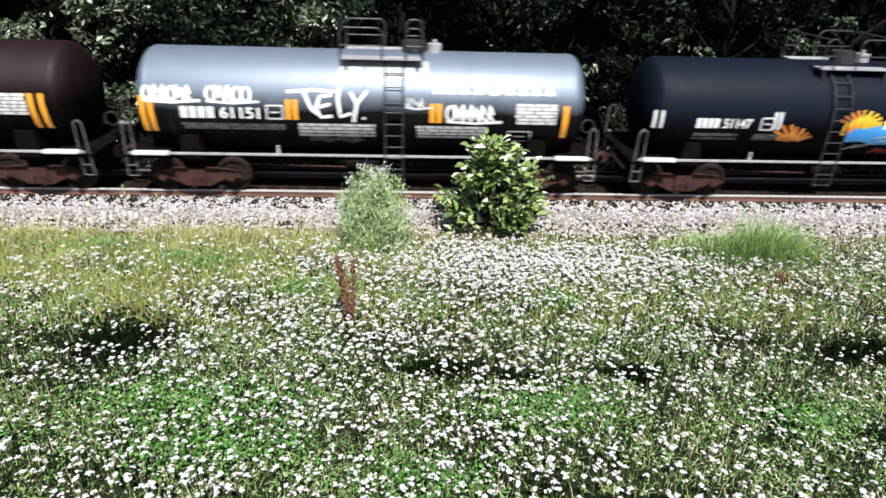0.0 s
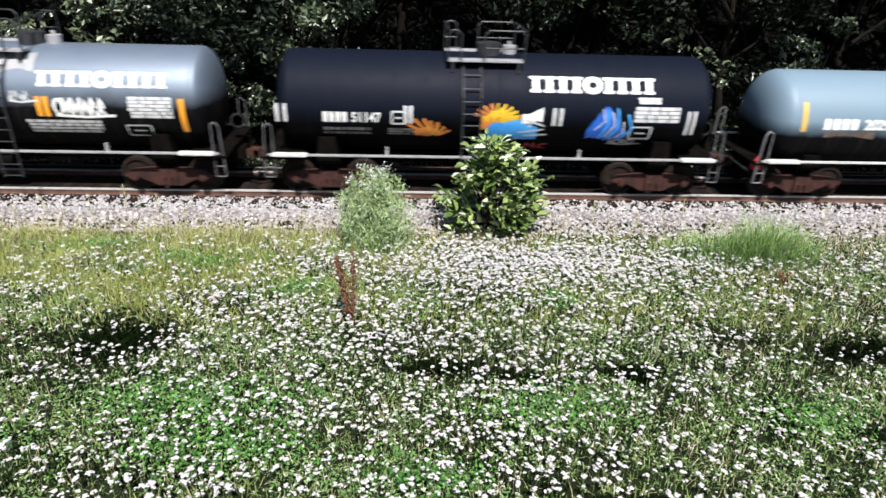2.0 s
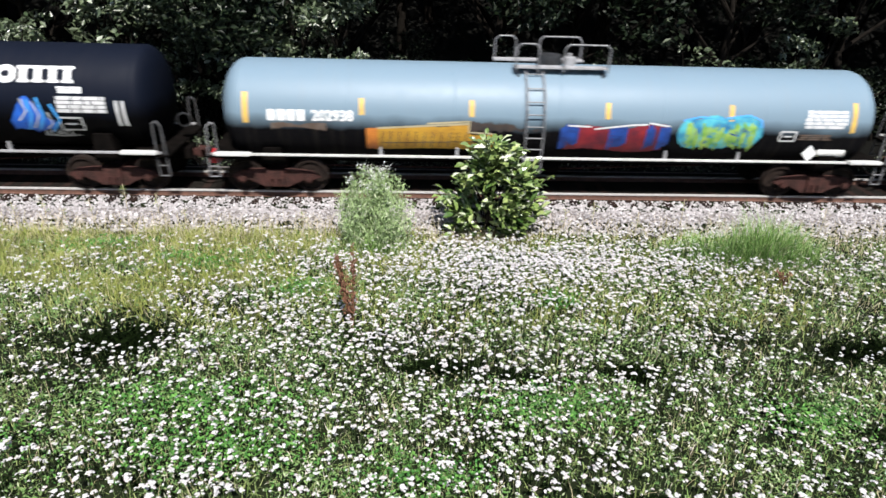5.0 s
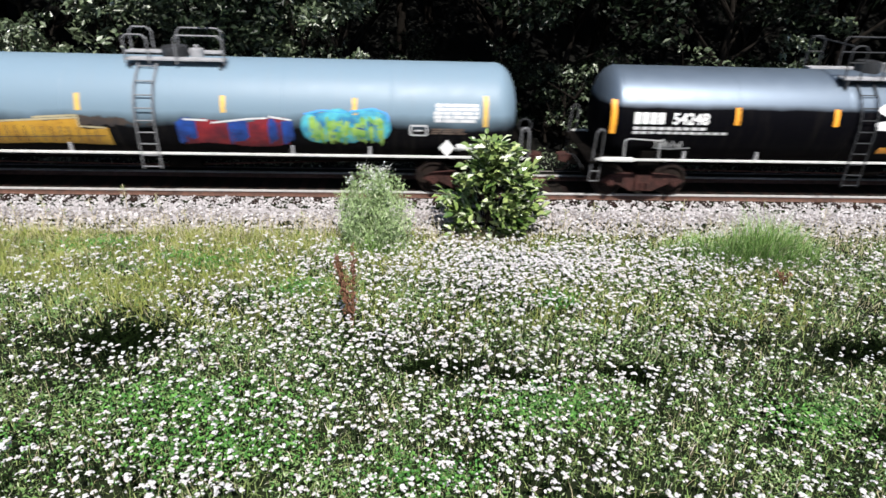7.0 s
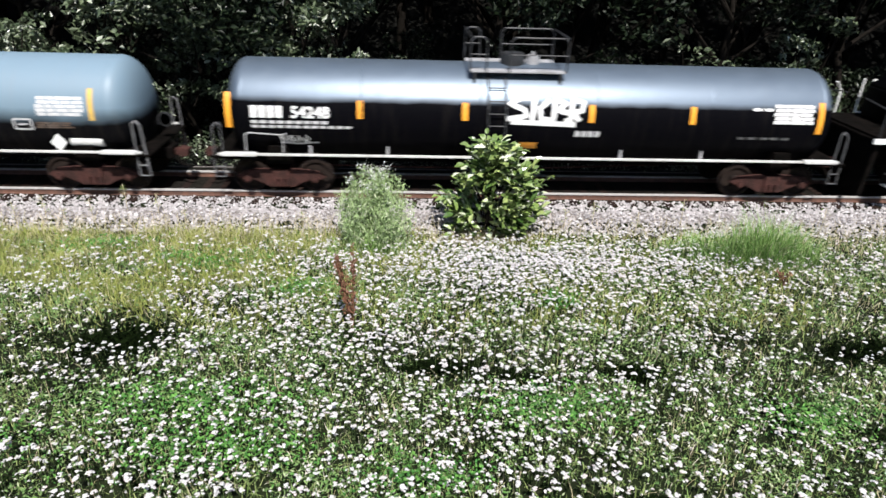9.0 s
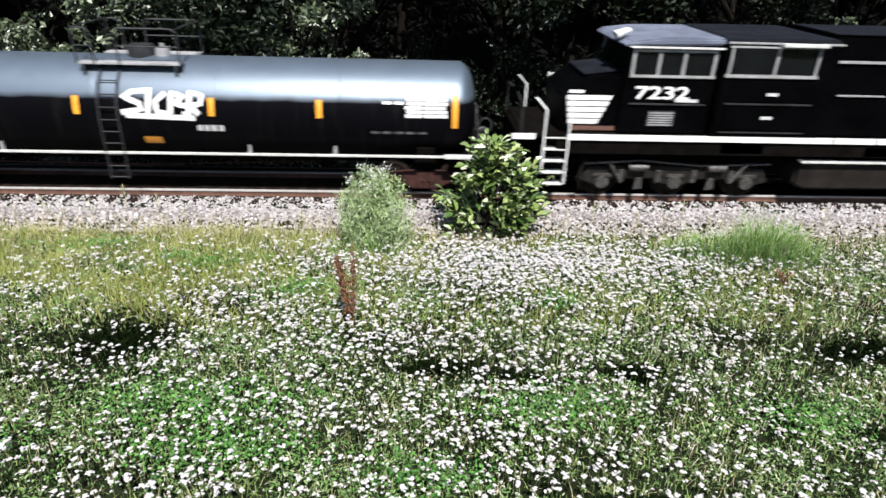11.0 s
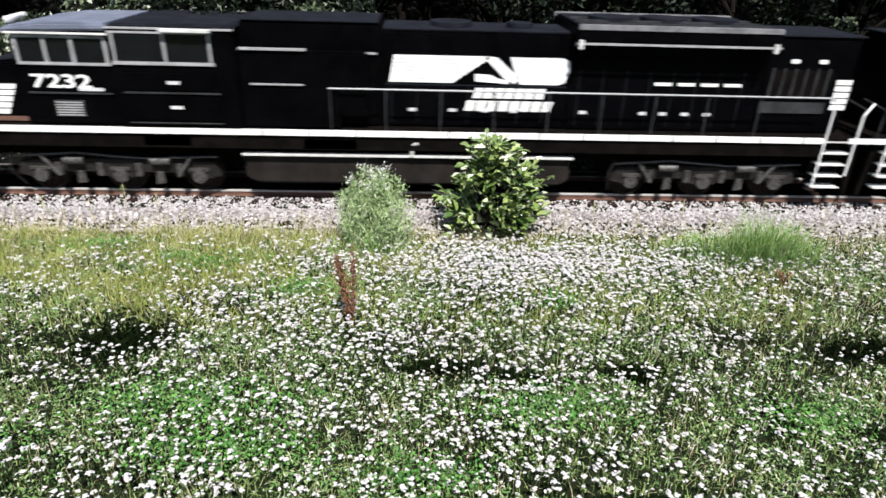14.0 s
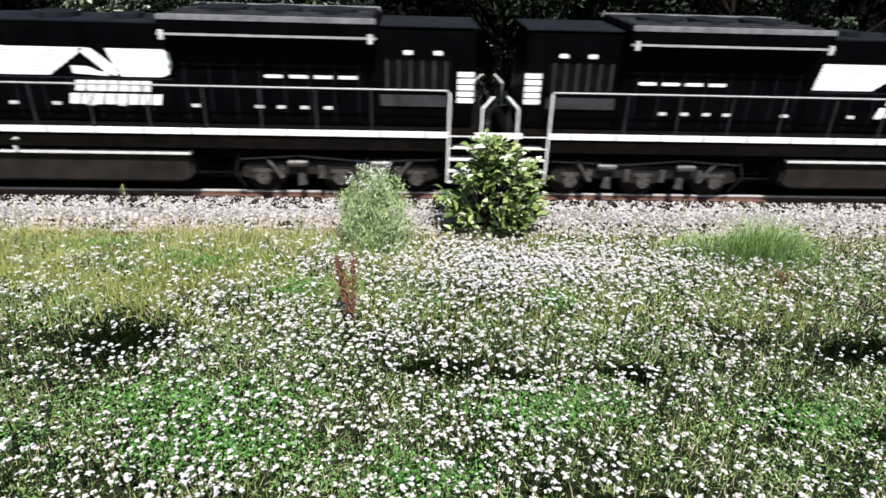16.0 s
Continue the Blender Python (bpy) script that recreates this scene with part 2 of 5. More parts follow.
def mesh_of(name, g, material, bevel=0.0, smooth=False, flip=False):
    me = bpy.data.meshes.new(name)
    vs = [(-x, y, z) for x, y, z in g.v] if flip else g.v
    me.from_pydata(vs, [], g.f)
    bm = bmesh.new()
    bm.from_mesh(me)
    if len(bm.faces) < 30000:
        bmesh.ops.recalc_face_normals(bm, faces=bm.faces)
    if bevel:
        bmesh.ops.bevel(bm, geom=bm.edges, offset=bevel, segments=2, affect="EDGES", clamp_overlap=True)
    bm.to_mesh(me)
    bm.free()
    if smooth:
        me.shade_smooth()
        me.set_sharp_from_angle(angle=radians(40))
    me.materials.append(material)
    return me


def part(name, g, material, parent, label="", bevel=0.0, smooth=False, flip=False):
    me = g if isinstance(g, bpy.types.Mesh) else mesh_of(name, g, material, bevel, smooth, flip)
    ob = new(name, me)
    ob.parent = parent
    return tagged(ob, label)


def thing(name, label, category, m=Matrix(), group="", kind=""):
    ob = new(name)
    ob.empty_display_size = 0.3
    ob.matrix_basis = m
    return tagged(ob, label, category, group, kind)


def bulk(name, V, F, material):
    """A large joined mesh from arrays of corners and triangles."""
    me = bpy.data.meshes.new(name)
    me.from_pydata(V.reshape(-1, 3).tolist(), [], F.tolist())
    me.materials.append(material)
    return me


rng = np.random.default_rng(7)


# ---- ground ----
def smooth_step(a, b, v):
    u = np.clip((v - a) / (b - a), 0, 1)
    return u * u * (3 - 2 * u)


def waves(x, y):
    return (np.sin(x * 0.9 + 1.3 * np.sin(y * 0.7)) + np.sin(y * 1.3 + 0.8 * x + 2) + 0.6 * np.sin(2.7 * x - 1.9 * y)) / 2.6


def ground_z(x, y):
    z = -0.42 + 0.06 * waves(x, y) * smooth_step(-2.4, -3.4, y)
    z = z + (-0.19 + 0.42) * (smooth_step(-2.55, -1.4, y) - smooth_step(1.4, 2.6, y))
    z = z + 5.5 * smooth_step(3.5, 22, y)
    z = z - 0.32 * np.exp(-(((x + 4.92) / 0.82) ** 2 + ((y + 7.25) / 0.55) ** 2))
    return z


gx = np.concatenate([-np.geomspace(1500, 22, 16), np.arange(-20, 24.1, 0.4), np.geomspace(26, 1500, 16)])
gy = np.concatenate([-np.geomspace(1500, 16, 16), np.arange(-14, 12.1, 0.25), np.geomspace(13, 1500, 18)])
GX, GY = np.meshgrid(gx, gy, indexing="ij")
GV = np.stack([GX, GY, ground_z(GX, GY)], -1)
idx = np.arange(GX.size).reshape(GX.shape)
GF = np.stack([idx[:-1, :-1], idx[1:, :-1], idx[1:, 1:], idx[:-1, 1:]], -1).reshape(-1, 4)
ground_mesh = bulk("ground", GV, GF, M["soil"])
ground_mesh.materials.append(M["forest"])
# The shade-dark floor tone begins at the track's far side.
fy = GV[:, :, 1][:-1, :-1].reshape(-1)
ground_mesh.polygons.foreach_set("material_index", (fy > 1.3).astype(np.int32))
ground_mesh.shade_smooth()
tagged(new("ground", ground_mesh), "grassy meadow soil rising to forest floor darkened for shade", "ground", kind="structure")


# ---- leaves in bulk ----
def blades(px, py, pz, length, width, lean, bend=0.5):
    """Bent, tapered grass blades, three triangles each."""
    n = len(px)
    az = rng.uniform(0, 2 * np.pi, n)
    tilt = rng.uniform(0, 1, n) * lean
    d = np.stack([np.cos(az) * np.sin(tilt), np.sin(az) * np.sin(tilt), np.cos(tilt)], -1)
    side = np.stack([-np.sin(az), np.cos(az), np.zeros(n)], -1)
    base = np.stack([px, py, pz], -1)
    L = length[:, None]
    mid = base + d * L * 0.55
    d2 = d + np.stack([np.cos(az), np.sin(az), -0.3 * np.ones(n)], -1) * bend * rng.uniform(0.2, 1, n)[:, None]
    tip = mid + d2 / np.linalg.norm(d2, axis=1)[:, None] * L * 0.45
    w = width[:, None] / 2
    V = np.stack([base - side * w, base + side * w, mid - side * w * 0.8, mid + side * w * 0.8, tip], 1)
    o = (np.arange(n) * 5)[:, None]
    F = np.concatenate([o + [0, 1, 3], o + [0, 3, 2], o + [2, 3, 4]])
    return V, F


def leaf_cloud(C, size, flat=0.5, aspect=2.0):
    """A folded pointed leaf of two triangles on each side of its rib, at each centre."""
    n = len(C)
    u = rng.normal(size=(n, 3))
    u[:, 2] = u[:, 2] * flat - 0.25
    u /= np.linalg.norm(u, axis=1)[:, None]
    nn = rng.normal(size=(n, 3)) * 0.6 + [0, 0, 1]
    s = np.cross(nn, u)
    s /= np.linalg.norm(s, axis=1)[:, None] + 1e-9
    nn = np.cross(u, s)
    L = size[:, None]
    W = L / aspect / 2
    a, b = C - u * L / 2, C + u * L / 2
    m1, m2 = C + s * W + nn * W * 0.35, C - s * W + nn * W * 0.35
    V = np.stack([a, m1, b, m2], 1)
    o = (np.arange(n) * 4)[:, None]
    return V, np.concatenate([o + [0, 1, 2], o + [0, 2, 3]])


def in_field(n, x0, x1, y0, y1):
    return rng.uniform(x0, x1, n), rng.uniform(y0, y1, n)


PATCHES = [(-4.92, -7.4, 0.82, 0.66), (2.6, -9.5, 0.9, 0.45), (-3.6, -9.2, 1.4, 0.5), (9.2, -7.9, 1.5, 0.6), (1.2, -8.4, 1.2, 0.26),
           (4.4, -8.5, 0.6, 0.25), (-7.2, -9.4, 0.9, 0.5), (-2.0, -5.9, 0.9, 0.4), (7.0, -9.8, 0.9, 0.4), (-6.4, -8.2, 0.8, 0.3), (3.2, -11.5, 1.0, 0.35)]


def near_patch(x, y, which=None):
    d = np.zeros_like(x)
    for i, (a, b, c, e) in enumerate(PATCHES):
        if which is None or i in which:
            d = np.maximum(d, np.exp(-((x - a) / c) ** 2 - ((y - b) / e) ** 2))
    return d


def clumps(x, y):
    """Uneven growth: from 0, trodden or shaded low, to 1, lush."""
    v = 0.5 + 0.3 * waves(x * 1.2 + 4, y * 2.0) + 0.25 * waves(x * 3.1, y * 4.3 + 2) + 0.2 * waves(x * 7.3 + 1, y * 9.1)
    return np.clip(v, 0, 1) * (1 - 0.9 * near_patch(x, y, (3, 4, 5))) * (1 - np.clip(1.25 * near_patch(x, y, (0,)), 0, 1))


def olive(x, y):
    """Drifts of yellow-olive grass, thickest at the far end of the meadow."""
    side = smooth_step(0.5, -5.0, x) * smooth_step(-7.0, -4.6, y) + 0.4 * smooth_step(5, 0, x) * smooth_step(-5.5, -4.0, y) + 0.15
    return np.clip(side * (0.5 + 0.8 * waves(x * 1.6 + 2, y * 2.6) + 0.35 * waves(x * 5.3, y * 7.7 + 3)), 0, 0.7) * smooth_step(-2.5, -3.1, y) * (1 - np.clip(1.5 * near_patch(x, y, (0,)), 0, 1))


def meadow():
    x, y = in_field(150000, -14, 17, -13.5, -2.35)
    c = clumps(x, y)
    shore = smooth_step(-2.3, -3.1, y + 0.25 * waves(x * 3, y))
    k = rng.uniform(0, 1, len(x)) < (0.08 + 0.92 * c) * shore * (0.55 + 0.45 * smooth_step(-7.5, -4.5, y))
    x, y, c, shore = x[k], y[k], c[k], shore[k]
    ln = (0.1 + 0.24 * rng.uniform(0, 1, len(x)) ** 1.5) * (0.45 + 0.55 * shore) * (0.5 + 0.7 * c)
    V, F = blades(x, y, ground_z(x, y) - 0.01, ln, rng.uniform(0.007, 0.015, len(x)), 1.15, 1.6)
    tagged(new("meadow_grass", bulk("meadow_grass", V, F, M["grass"])), "short green and yellowish meadow grass", "grass", kind="stuff")
    x, y = rng.uniform(-50, 55, 60000), rng.uniform(-44, -2.9, 60000)
    k = (x < -13.8) | (x > 16.8) | (y < -13.3)
    x, y = x[k], y[k]
    V, F = blades(x, y, ground_z(x, y) - 0.02, rng.uniform(0.2, 0.5, len(x)), rng.uniform(0.03, 0.06, len(x)), 1.1, 1.2)
    tagged(new("rough_grass", bulk("rough_grass", V, F, M["grass"])), "rough green grass round the flower meadow", "grass", kind="stuff")
    # low leafy herbs in cushions
    x, y = in_field(400000, -14, 17, -13.5, -2.7)
    lush = np.clip(0.5 + 0.35 * waves(x * 1.1 + 3, y * 1.9) + 0.4 * waves(x * 4.1, y * 6.0) + 0.25 * waves(x * 9.0, y * 12.0), 0.05, 1) + 0.6 * near_patch(x, y, (1, 2, 6, 7, 8))
    lush *= (1 - 0.95 * near_patch(x, y, (3, 4, 5, 10))) * (1 - np.clip(1.3 * near_patch(x, y, (0,)), 0, 1)) * smooth_step(-2.6, -3.8, y)
    k = rng.uniform(0, 1, len(x)) < np.clip(lush, 0, 1.2) ** 1.5 * 0.75
    x, y, lush = x[k], y[k], lush[k]
    C = np.stack([x, y, ground_z(x, y) + rng.uniform(0.0, 0.36, len(x)) * np.clip(lush, 0.1, 1)], -1)
    V, F = leaf_cloud(C, rng.uniform(0.025, 0.085, len(x)), 0.5, 2.6)
    tagged(new("meadow_herbs", bulk("meadow_herbs", V, F, M["grass_rich"])), "low rich green leafy herbs between the flowers", "herbs", kind="stuff")
    # fresh green clover cushions
    for px, py, rx, ry in ((2.6, -9.5, 0.9, 0.35), (-3.2, -9.3, 1.3, 0.4), (-2.4, -10.3, 1.2, 0.35), (-6.3, -10.3, 0.8, 0.4), (-1.9, -5.7, 0.5, 0.25), (-4.2, -4.5, 0.9, 0.3), (6.8, -9.8, 0.7, 0.3), (0.6, -10.9, 0.7, 0.25), (3.4, -6.2, 0.4, 0.2), (-6.8, -3.7, 0.9, 0.25)):
        n = int(2300 * rx * ry) + 160
        x, y = px + rng.normal(0, rx * 0.75, n), py + rng.normal(0, ry * 0.8, n)
        C = np.stack([x, y, ground_z(x, y) + rng.uniform(0.08, 0.34, n)], -1)
        V, F = leaf_cloud(C, rng.uniform(0.04, 0.085, n), 0.45, 1.7)
        tagged(new("clover_patch", bulk("clover_patch", V, F, M["clover"])), "fresh bright green leafy patch in the meadow", "clover", "green patches in the meadow", kind="stuff")
    # hollows: near-black leaves hold the shade in their colour
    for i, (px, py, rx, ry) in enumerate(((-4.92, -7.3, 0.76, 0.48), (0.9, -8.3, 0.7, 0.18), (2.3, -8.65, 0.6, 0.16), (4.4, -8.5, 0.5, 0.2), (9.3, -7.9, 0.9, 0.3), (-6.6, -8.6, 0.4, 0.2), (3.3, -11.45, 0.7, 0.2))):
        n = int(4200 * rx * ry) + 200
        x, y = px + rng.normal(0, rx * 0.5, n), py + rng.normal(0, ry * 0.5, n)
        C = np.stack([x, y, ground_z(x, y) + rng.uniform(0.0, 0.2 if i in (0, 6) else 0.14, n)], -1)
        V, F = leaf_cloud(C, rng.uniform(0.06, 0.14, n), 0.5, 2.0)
        tagged(new("dark_herb_patch", bulk("dark_herb_patch", V, F, M["shade_herb"])), "near-black leaf patch holding the shade of a meadow hollow", "herbs", "dark hollows in the meadow", kind="stuff")
    # gaps between the clumps: more near-black leaves in place of shade
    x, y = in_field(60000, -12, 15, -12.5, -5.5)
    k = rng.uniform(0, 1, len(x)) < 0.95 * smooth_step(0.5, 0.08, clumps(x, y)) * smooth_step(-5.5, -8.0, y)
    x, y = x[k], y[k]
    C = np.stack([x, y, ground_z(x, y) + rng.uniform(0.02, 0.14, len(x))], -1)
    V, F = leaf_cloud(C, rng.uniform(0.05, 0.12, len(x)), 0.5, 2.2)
    tagged(new("dark_undergrowth", bulk("dark_undergrowth", V, F, M["shade_herb"])), "low leaves in the meadow gaps, darkened to stand for shade", "herbs", kind="stuff")
    # yellow-olive grass in drifts on the far side of the meadow
    x, y = in_field(120000, -14, 9, -7.2, -2.6)
    k = rng.uniform(0, 1, len(x)) < olive(x, y)
    x, y = x[k], y[k]
    V, F = blades(x, y, ground_z(x, y), rng.uniform(0.18, 0.46, len(x)), rng.uniform(0.007, 0.015, len(x)), 1.0, 1.2)
    tagged(new("olive_grass", bulk("olive_grass", V, F, M["olive_grass"])), "tall yellow-olive grass in drifts among the flowers", "grass", kind="stuff")
    # dry stalks, thicker near the ballast and on the yellow side
    x, y = in_field(60000, -14, 17, -13.5, -2.2)
    p = 0.1 + 0.8 * smooth_step(-5.6, -3.2, y) * smooth_step(3, -5, x) + 0.16 * (waves(x * 1.7, y * 1.9 + 4) > 0.1) + 0.2 * smooth_step(6, 11, x) + 0.3 * smooth_step(-3.8, -3.0, y)
    k = rng.uniform(0, 1, len(x)) < p * (1 - 0.97 * near_patch(x, y))
    x, y = x[k], y[k]
    ln = rng.uniform(0.14, 0.34, len(x)) * (1 + 0.8 * smooth_step(-5.5, -3.2, y))
    V, F = blades(x, y, ground_z(x, y), ln, rng.uniform(0.005, 0.011, len(x)), 0.95, 1.2)
    tagged(new("dry_grass_stalks", bulk("dry_grass_stalks", V, F, M["straw"])), "thin straw-coloured dry grass stalks", "dry grass", kind="stuff")


def flowers():
    n = 52000
    x, y = in_field(n, -14, 17, -13.5, -2.6)
    x[:2400], y[:2400] = rng.normal(3.2, 2.4, 2400), rng.normal(-4.7, 0.6, 2400)
    p = 0.6 + 0.5 * np.exp(-((x - 2.8) / 2.6) ** 2 - ((y + 4.6) / 1.1) ** 2) + 0.3 * waves(x * 1.3, y * 2.1 + 1) + 0.18 * waves(x * 3.9 + 1, y * 5.3)
    p *= 0.3 + 0.7 * smooth_step(-2.9, -4.2, y)
    p *= 1 - 0.52 * smooth_step(2.5, 7.0, np.abs(x - 0.6)) * smooth_step(-4.5, -7.0, y)
    p *= 1 - 0.8 * np.clip(olive(x, y), 0, 0.8) - 0.25 * smooth_step(-1, -6, x) * smooth_step(-6.5, -4.5, y)
    p *= (1 - 0.6 * near_patch(x, y)) * (1 - 0.7 * near_patch(x, y, (0,)))
    p *= 1 - 0.25 * smooth_step(6.0, 10.0, x) - 0.15 * smooth_step(-8.5, -10.5, y)
    p *= 1 - 0.5 * np.exp(-((x - 9) / 1.5) ** 2 - ((y + 4) / 0.6) ** 2)
    k = rng.uniform(0, 1, n) < p * 0.8
    x, y = x[k], y[k]
    # neighbours on the same stem
    twin = rng.uniform(0, 1, len(x)) < 0.3
    x = np.concatenate([x, x[twin] + rng.normal(0, 0.07, twin.sum())])
    y = np.concatenate([y, y[twin] + rng.normal(0, 0.035, twin.sum())])
    n = len(x)
    h = rng.uniform(0.2, 0.44, n) * (1 - 0.4 * near_patch(x, y, (0,)))
    R = 0.017 + 0.04 * rng.uniform(0, 1, n) ** 1.7
    z0 = ground_z(x, y)
    tip = np.stack([x + rng.normal(0, 0.03, n), y + rng.normal(0, 0.03, n), z0 + h], -1)
    # umbels: a ring of small domed floret tufts round a middle one
    ang = np.linspace(0, 2 * np.pi, 6, endpoint=False)
    tilt = rng.normal(0, 0.2, (n, 2)) + [0.0, -0.05]
    Vs, Fs, off = [], [], 0
    for j in range(6):
        if j == 0:
            cx, cy = np.zeros(n), np.zeros(n)
        else:
            a = 2 * np.pi * j / 5 + rng.uniform(-0.5, 0.5, n)
            d = R * rng.uniform(0.35, 0.8, n)
            cx, cy = np.cos(a) * d, np.sin(a) * d
        r = R * rng.uniform(0.3, 0.55, n)
        zc = -0.75 * np.hypot(cx, cy) ** 2 / R + cx * tilt[:, 0] + cy * tilt[:, 1]
        c = tip + np.stack([cx, cy, zc + r * 0.32], -1)
        ring = [tip + np.stack([cx + r * np.cos(b), cy + r * np.sin(b), zc - 0.004 + rng.uniform(-0.004, 0.004, n)], -1) for b in ang[:5] * 1.2]
        V = np.stack([c] + ring, 1)
        o = off + (np.arange(n) * 6)[:, None]
        Fs.append(np.concatenate([o + [0, i + 1, (i + 1) % 5 + 1] for i in range(5)]))
        Vs.append(V.reshape(-1, 3))
        off += n * 6
    tagged(new("wildflowers", bulk("wildflowers", np.concatenate(Vs), np.concatenate(Fs), M["petal"])), "white flat-topped wildflower heads across the meadow", "flowers", kind="stuff")
    V, F = blades(tip[:, 0], tip[:, 1], z0, h * 0.98, np.full(n, 0.005), 0.02, 0.0)
    tagged(new("flower_stems", bulk("flower_stems", V, F, M["wire"])), "thin green stems under the white flowers", "stems", kind="stuff")


# ---- track ----
def track():
    t = thing("railway_track", "rusty-sided steel rails on weathered sleepers in grey ballast", "railway track", kind="structure")
    for y in (-0.755, 0.755):
        part("rail", Geo().box(-130, 130, y - 0.07, y + 0.07, -0.17, -0.15).box(-130, 130, y - 0.01, y + 0.01, -0.15, -0.04)
             , M["rail_rust"], t, "rust-brown steel rail")
        part("rail_head", Geo().box(-130, 130, y - 0.036, y + 0.036, -0.04, 0.0), M["rail_top"], t, "worn shiny rail head")
    # ballast bed: a ridge with sloping shoulders
    prof = [(-2.55, -0.5), (-1.75, -0.22), (-1.45, -0.2), (1.45, -0.2), (1.9, -0.26), (2.6, -0.5)]
    g = Geo()
    g.add([(x, y, z) for x in (-130, 130) for y, z in prof], [(i, i + 1, i + 7, i + 6) for i in range(5)])
    part("ballast_bed", g, M["bed"], t)
    # dark sheet: oily ballast plus the train's shade in one colour
    part("oily_shade_bed", Geo().box(-130, 130, -0.66, 1.4, -0.2, -0.165), M["oily"], t, "oily ballast between the rails, blackened further for shade")
    # stones
    n = 13500
    x, y = rng.uniform(-14, 17, n), np.clip(rng.normal(-1.7, 0.55, n), -3.2, -0.9)
    y = np.where(rng.uniform(0, 1, n) < 0.8, rng.uniform(-2.7, -0.85, n), y)
    z = np.interp(y, [-3.2, -2.55, -1.75, -1.45, 0], [-0.42, -0.41, -0.22, -0.2, -0.2])
    s = rng.uniform(0.024, 0.062, n)
    octa = np.array([(1, 0, 0), (-1, 0, 0), (0, 1, 0), (0, -1, 0), (0, 0, 1), (0, 0, -1)], float)
    V = octa[None] * rng.uniform(0.6, 1.3, (n, 6, 1)) + rng.normal(0, 0.22, (n, 6, 3))
    a = rng.uniform(0, 6.28, n)
    ca, sa = np.cos(a)[:, None], np.sin(a)[:, None]
    V = np.stack([V[..., 0] * ca - V[..., 1] * sa, V[..., 0] * sa + V[..., 1] * ca, V[..., 2] * 0.8], -1)
    V = V * s[:, None, None] + np.stack([x, y, z + s * 0.3], -1)[:, None]
    F = np.array([(0, 2, 4), (2, 1, 4), (1, 3, 4), (3, 0, 4), (2, 0, 5), (1, 2, 5), (3, 1, 5), (0, 3, 5)])
    F = (np.arange(n)[:, None, None] * 6 + F[None]).reshape(-1, 3)
    st = part("ballast_stones", bulk("ballast_stones", V, F, M["stone"]), None, t, "loose angular grey ballast stones")
    tagged(st, kind="stuff")
    me = mesh_of("sleeper", Geo().box(-0.115, 0.115, -1.3, 1.3, -0.34, -0.16), M["timber"], 0.012)
    for i in range(-110, 110):
        o = part("sleeper", me, None, t)
        o.location = (i * 0.55 + random.uniform(-0.03, 0.03), random.uniform(-0.04, 0.04), random.uniform(-0.006, 0.002))


# ---- rolling stock ----
WHEELS = []
CARS = []
SPEED, GAIN = 4.8535, 0.005264


def gone(t):
    """Metres that the train has gone at t seconds; its pull is slightly uneven."""
    slack = np.interp(t, [0, 0.5, 1, 2, 4, 6.5, 8, 9, 10, 11.3, 12, 16], [-0.03, 0.0, 0.02, 0.03, 0.0, 0.04, 0.13, 0.13, 0.04, -0.05, 0, 0])
    return SPEED * t + GAIN * t * t + float(slack)


def wheel_mesh(r):
    g = Geo()
    for s in (-1, 1):
        y = s * 0.75
        g.lathe([(y - s * 0.07, r + 0.028), (y - s * 0.045, r + 0.026), (y - s * 0.035, r), (y + s * 0.07, r - 0.004), (y + s * 0.07, r - 0.07),
                 (y + s * 0.02, r - 0.09), (y + s * 0.02, 0.16), (y + s * 0.09, 0.14)], 0, 28, "y")
        for k in range(4):
            a = k * math.pi / 2
            g.rod((0.22 * math.cos(a), y + s * 0.02, 0.22 * math.sin(a)), (0.22 * math.cos(a), y + s * 0.05, 0.22 * math.sin(a)), 0.035)
    g.rod((0, -0.95, 0), (0, 0.95, 0), 0.08, 10)
    return mesh_of("wheelset", g, M["wheel"], smooth=True)


WHEEL_CAR, WHEEL_LOCO = wheel_mesh(0.457), wheel_mesh(0.53)


def wheelset(car, x, big=False):
    w = part("wheelset", WHEEL_LOCO if big else WHEEL_CAR, None, car, "oily steel wheelset")
    WHEELS.append((w, x, 0.53 if big else 0.457))


def truck_meshes():
    sides = []
    for s in (-1, 1):
        y0, y1 = sorted((s * 0.93, s * 1.06))
        g = Geo().prism([(-1.2, 0.5), (-0.95, 0.66), (-0.45, 0.72), (0.45, 0.72), (0.95, 0.66), (1.2, 0.5), (1.05, 0.42), (0.78, 0.42), (0.5, 0.3), (0.32, 0.2),
                 (-0.32, 0.2), (-0.5, 0.3), (-0.78, 0.42), (-1.05, 0.42)], y0, y1)
        sides.append(mesh_of("side_frame", g, M["rust"], 0.02))
    b = Geo().box(-0.22, 0.22, -1.12, 1.12, 0.46, 0.72)
    for s in (-1, 1):
        for k in (-0.16, 0, 0.16):
            b.rod((k, s * 1.08, 0.26), (k, s * 1.08, 0.48), 0.062, 10)
        for k in (-0.89, 0.89):
            b.rod((k, s * 0.95, 0.457), (k, s * 1.13, 0.457), 0.1, 10)
            b.rod((k, s * 1.13, 0.457), (k, s * 1.15, 0.457), 0.06, 8)
    return sides, mesh_of("bolster", b, M["rust"])


SIDE_FRAME, BOLSTER = truck_meshes()


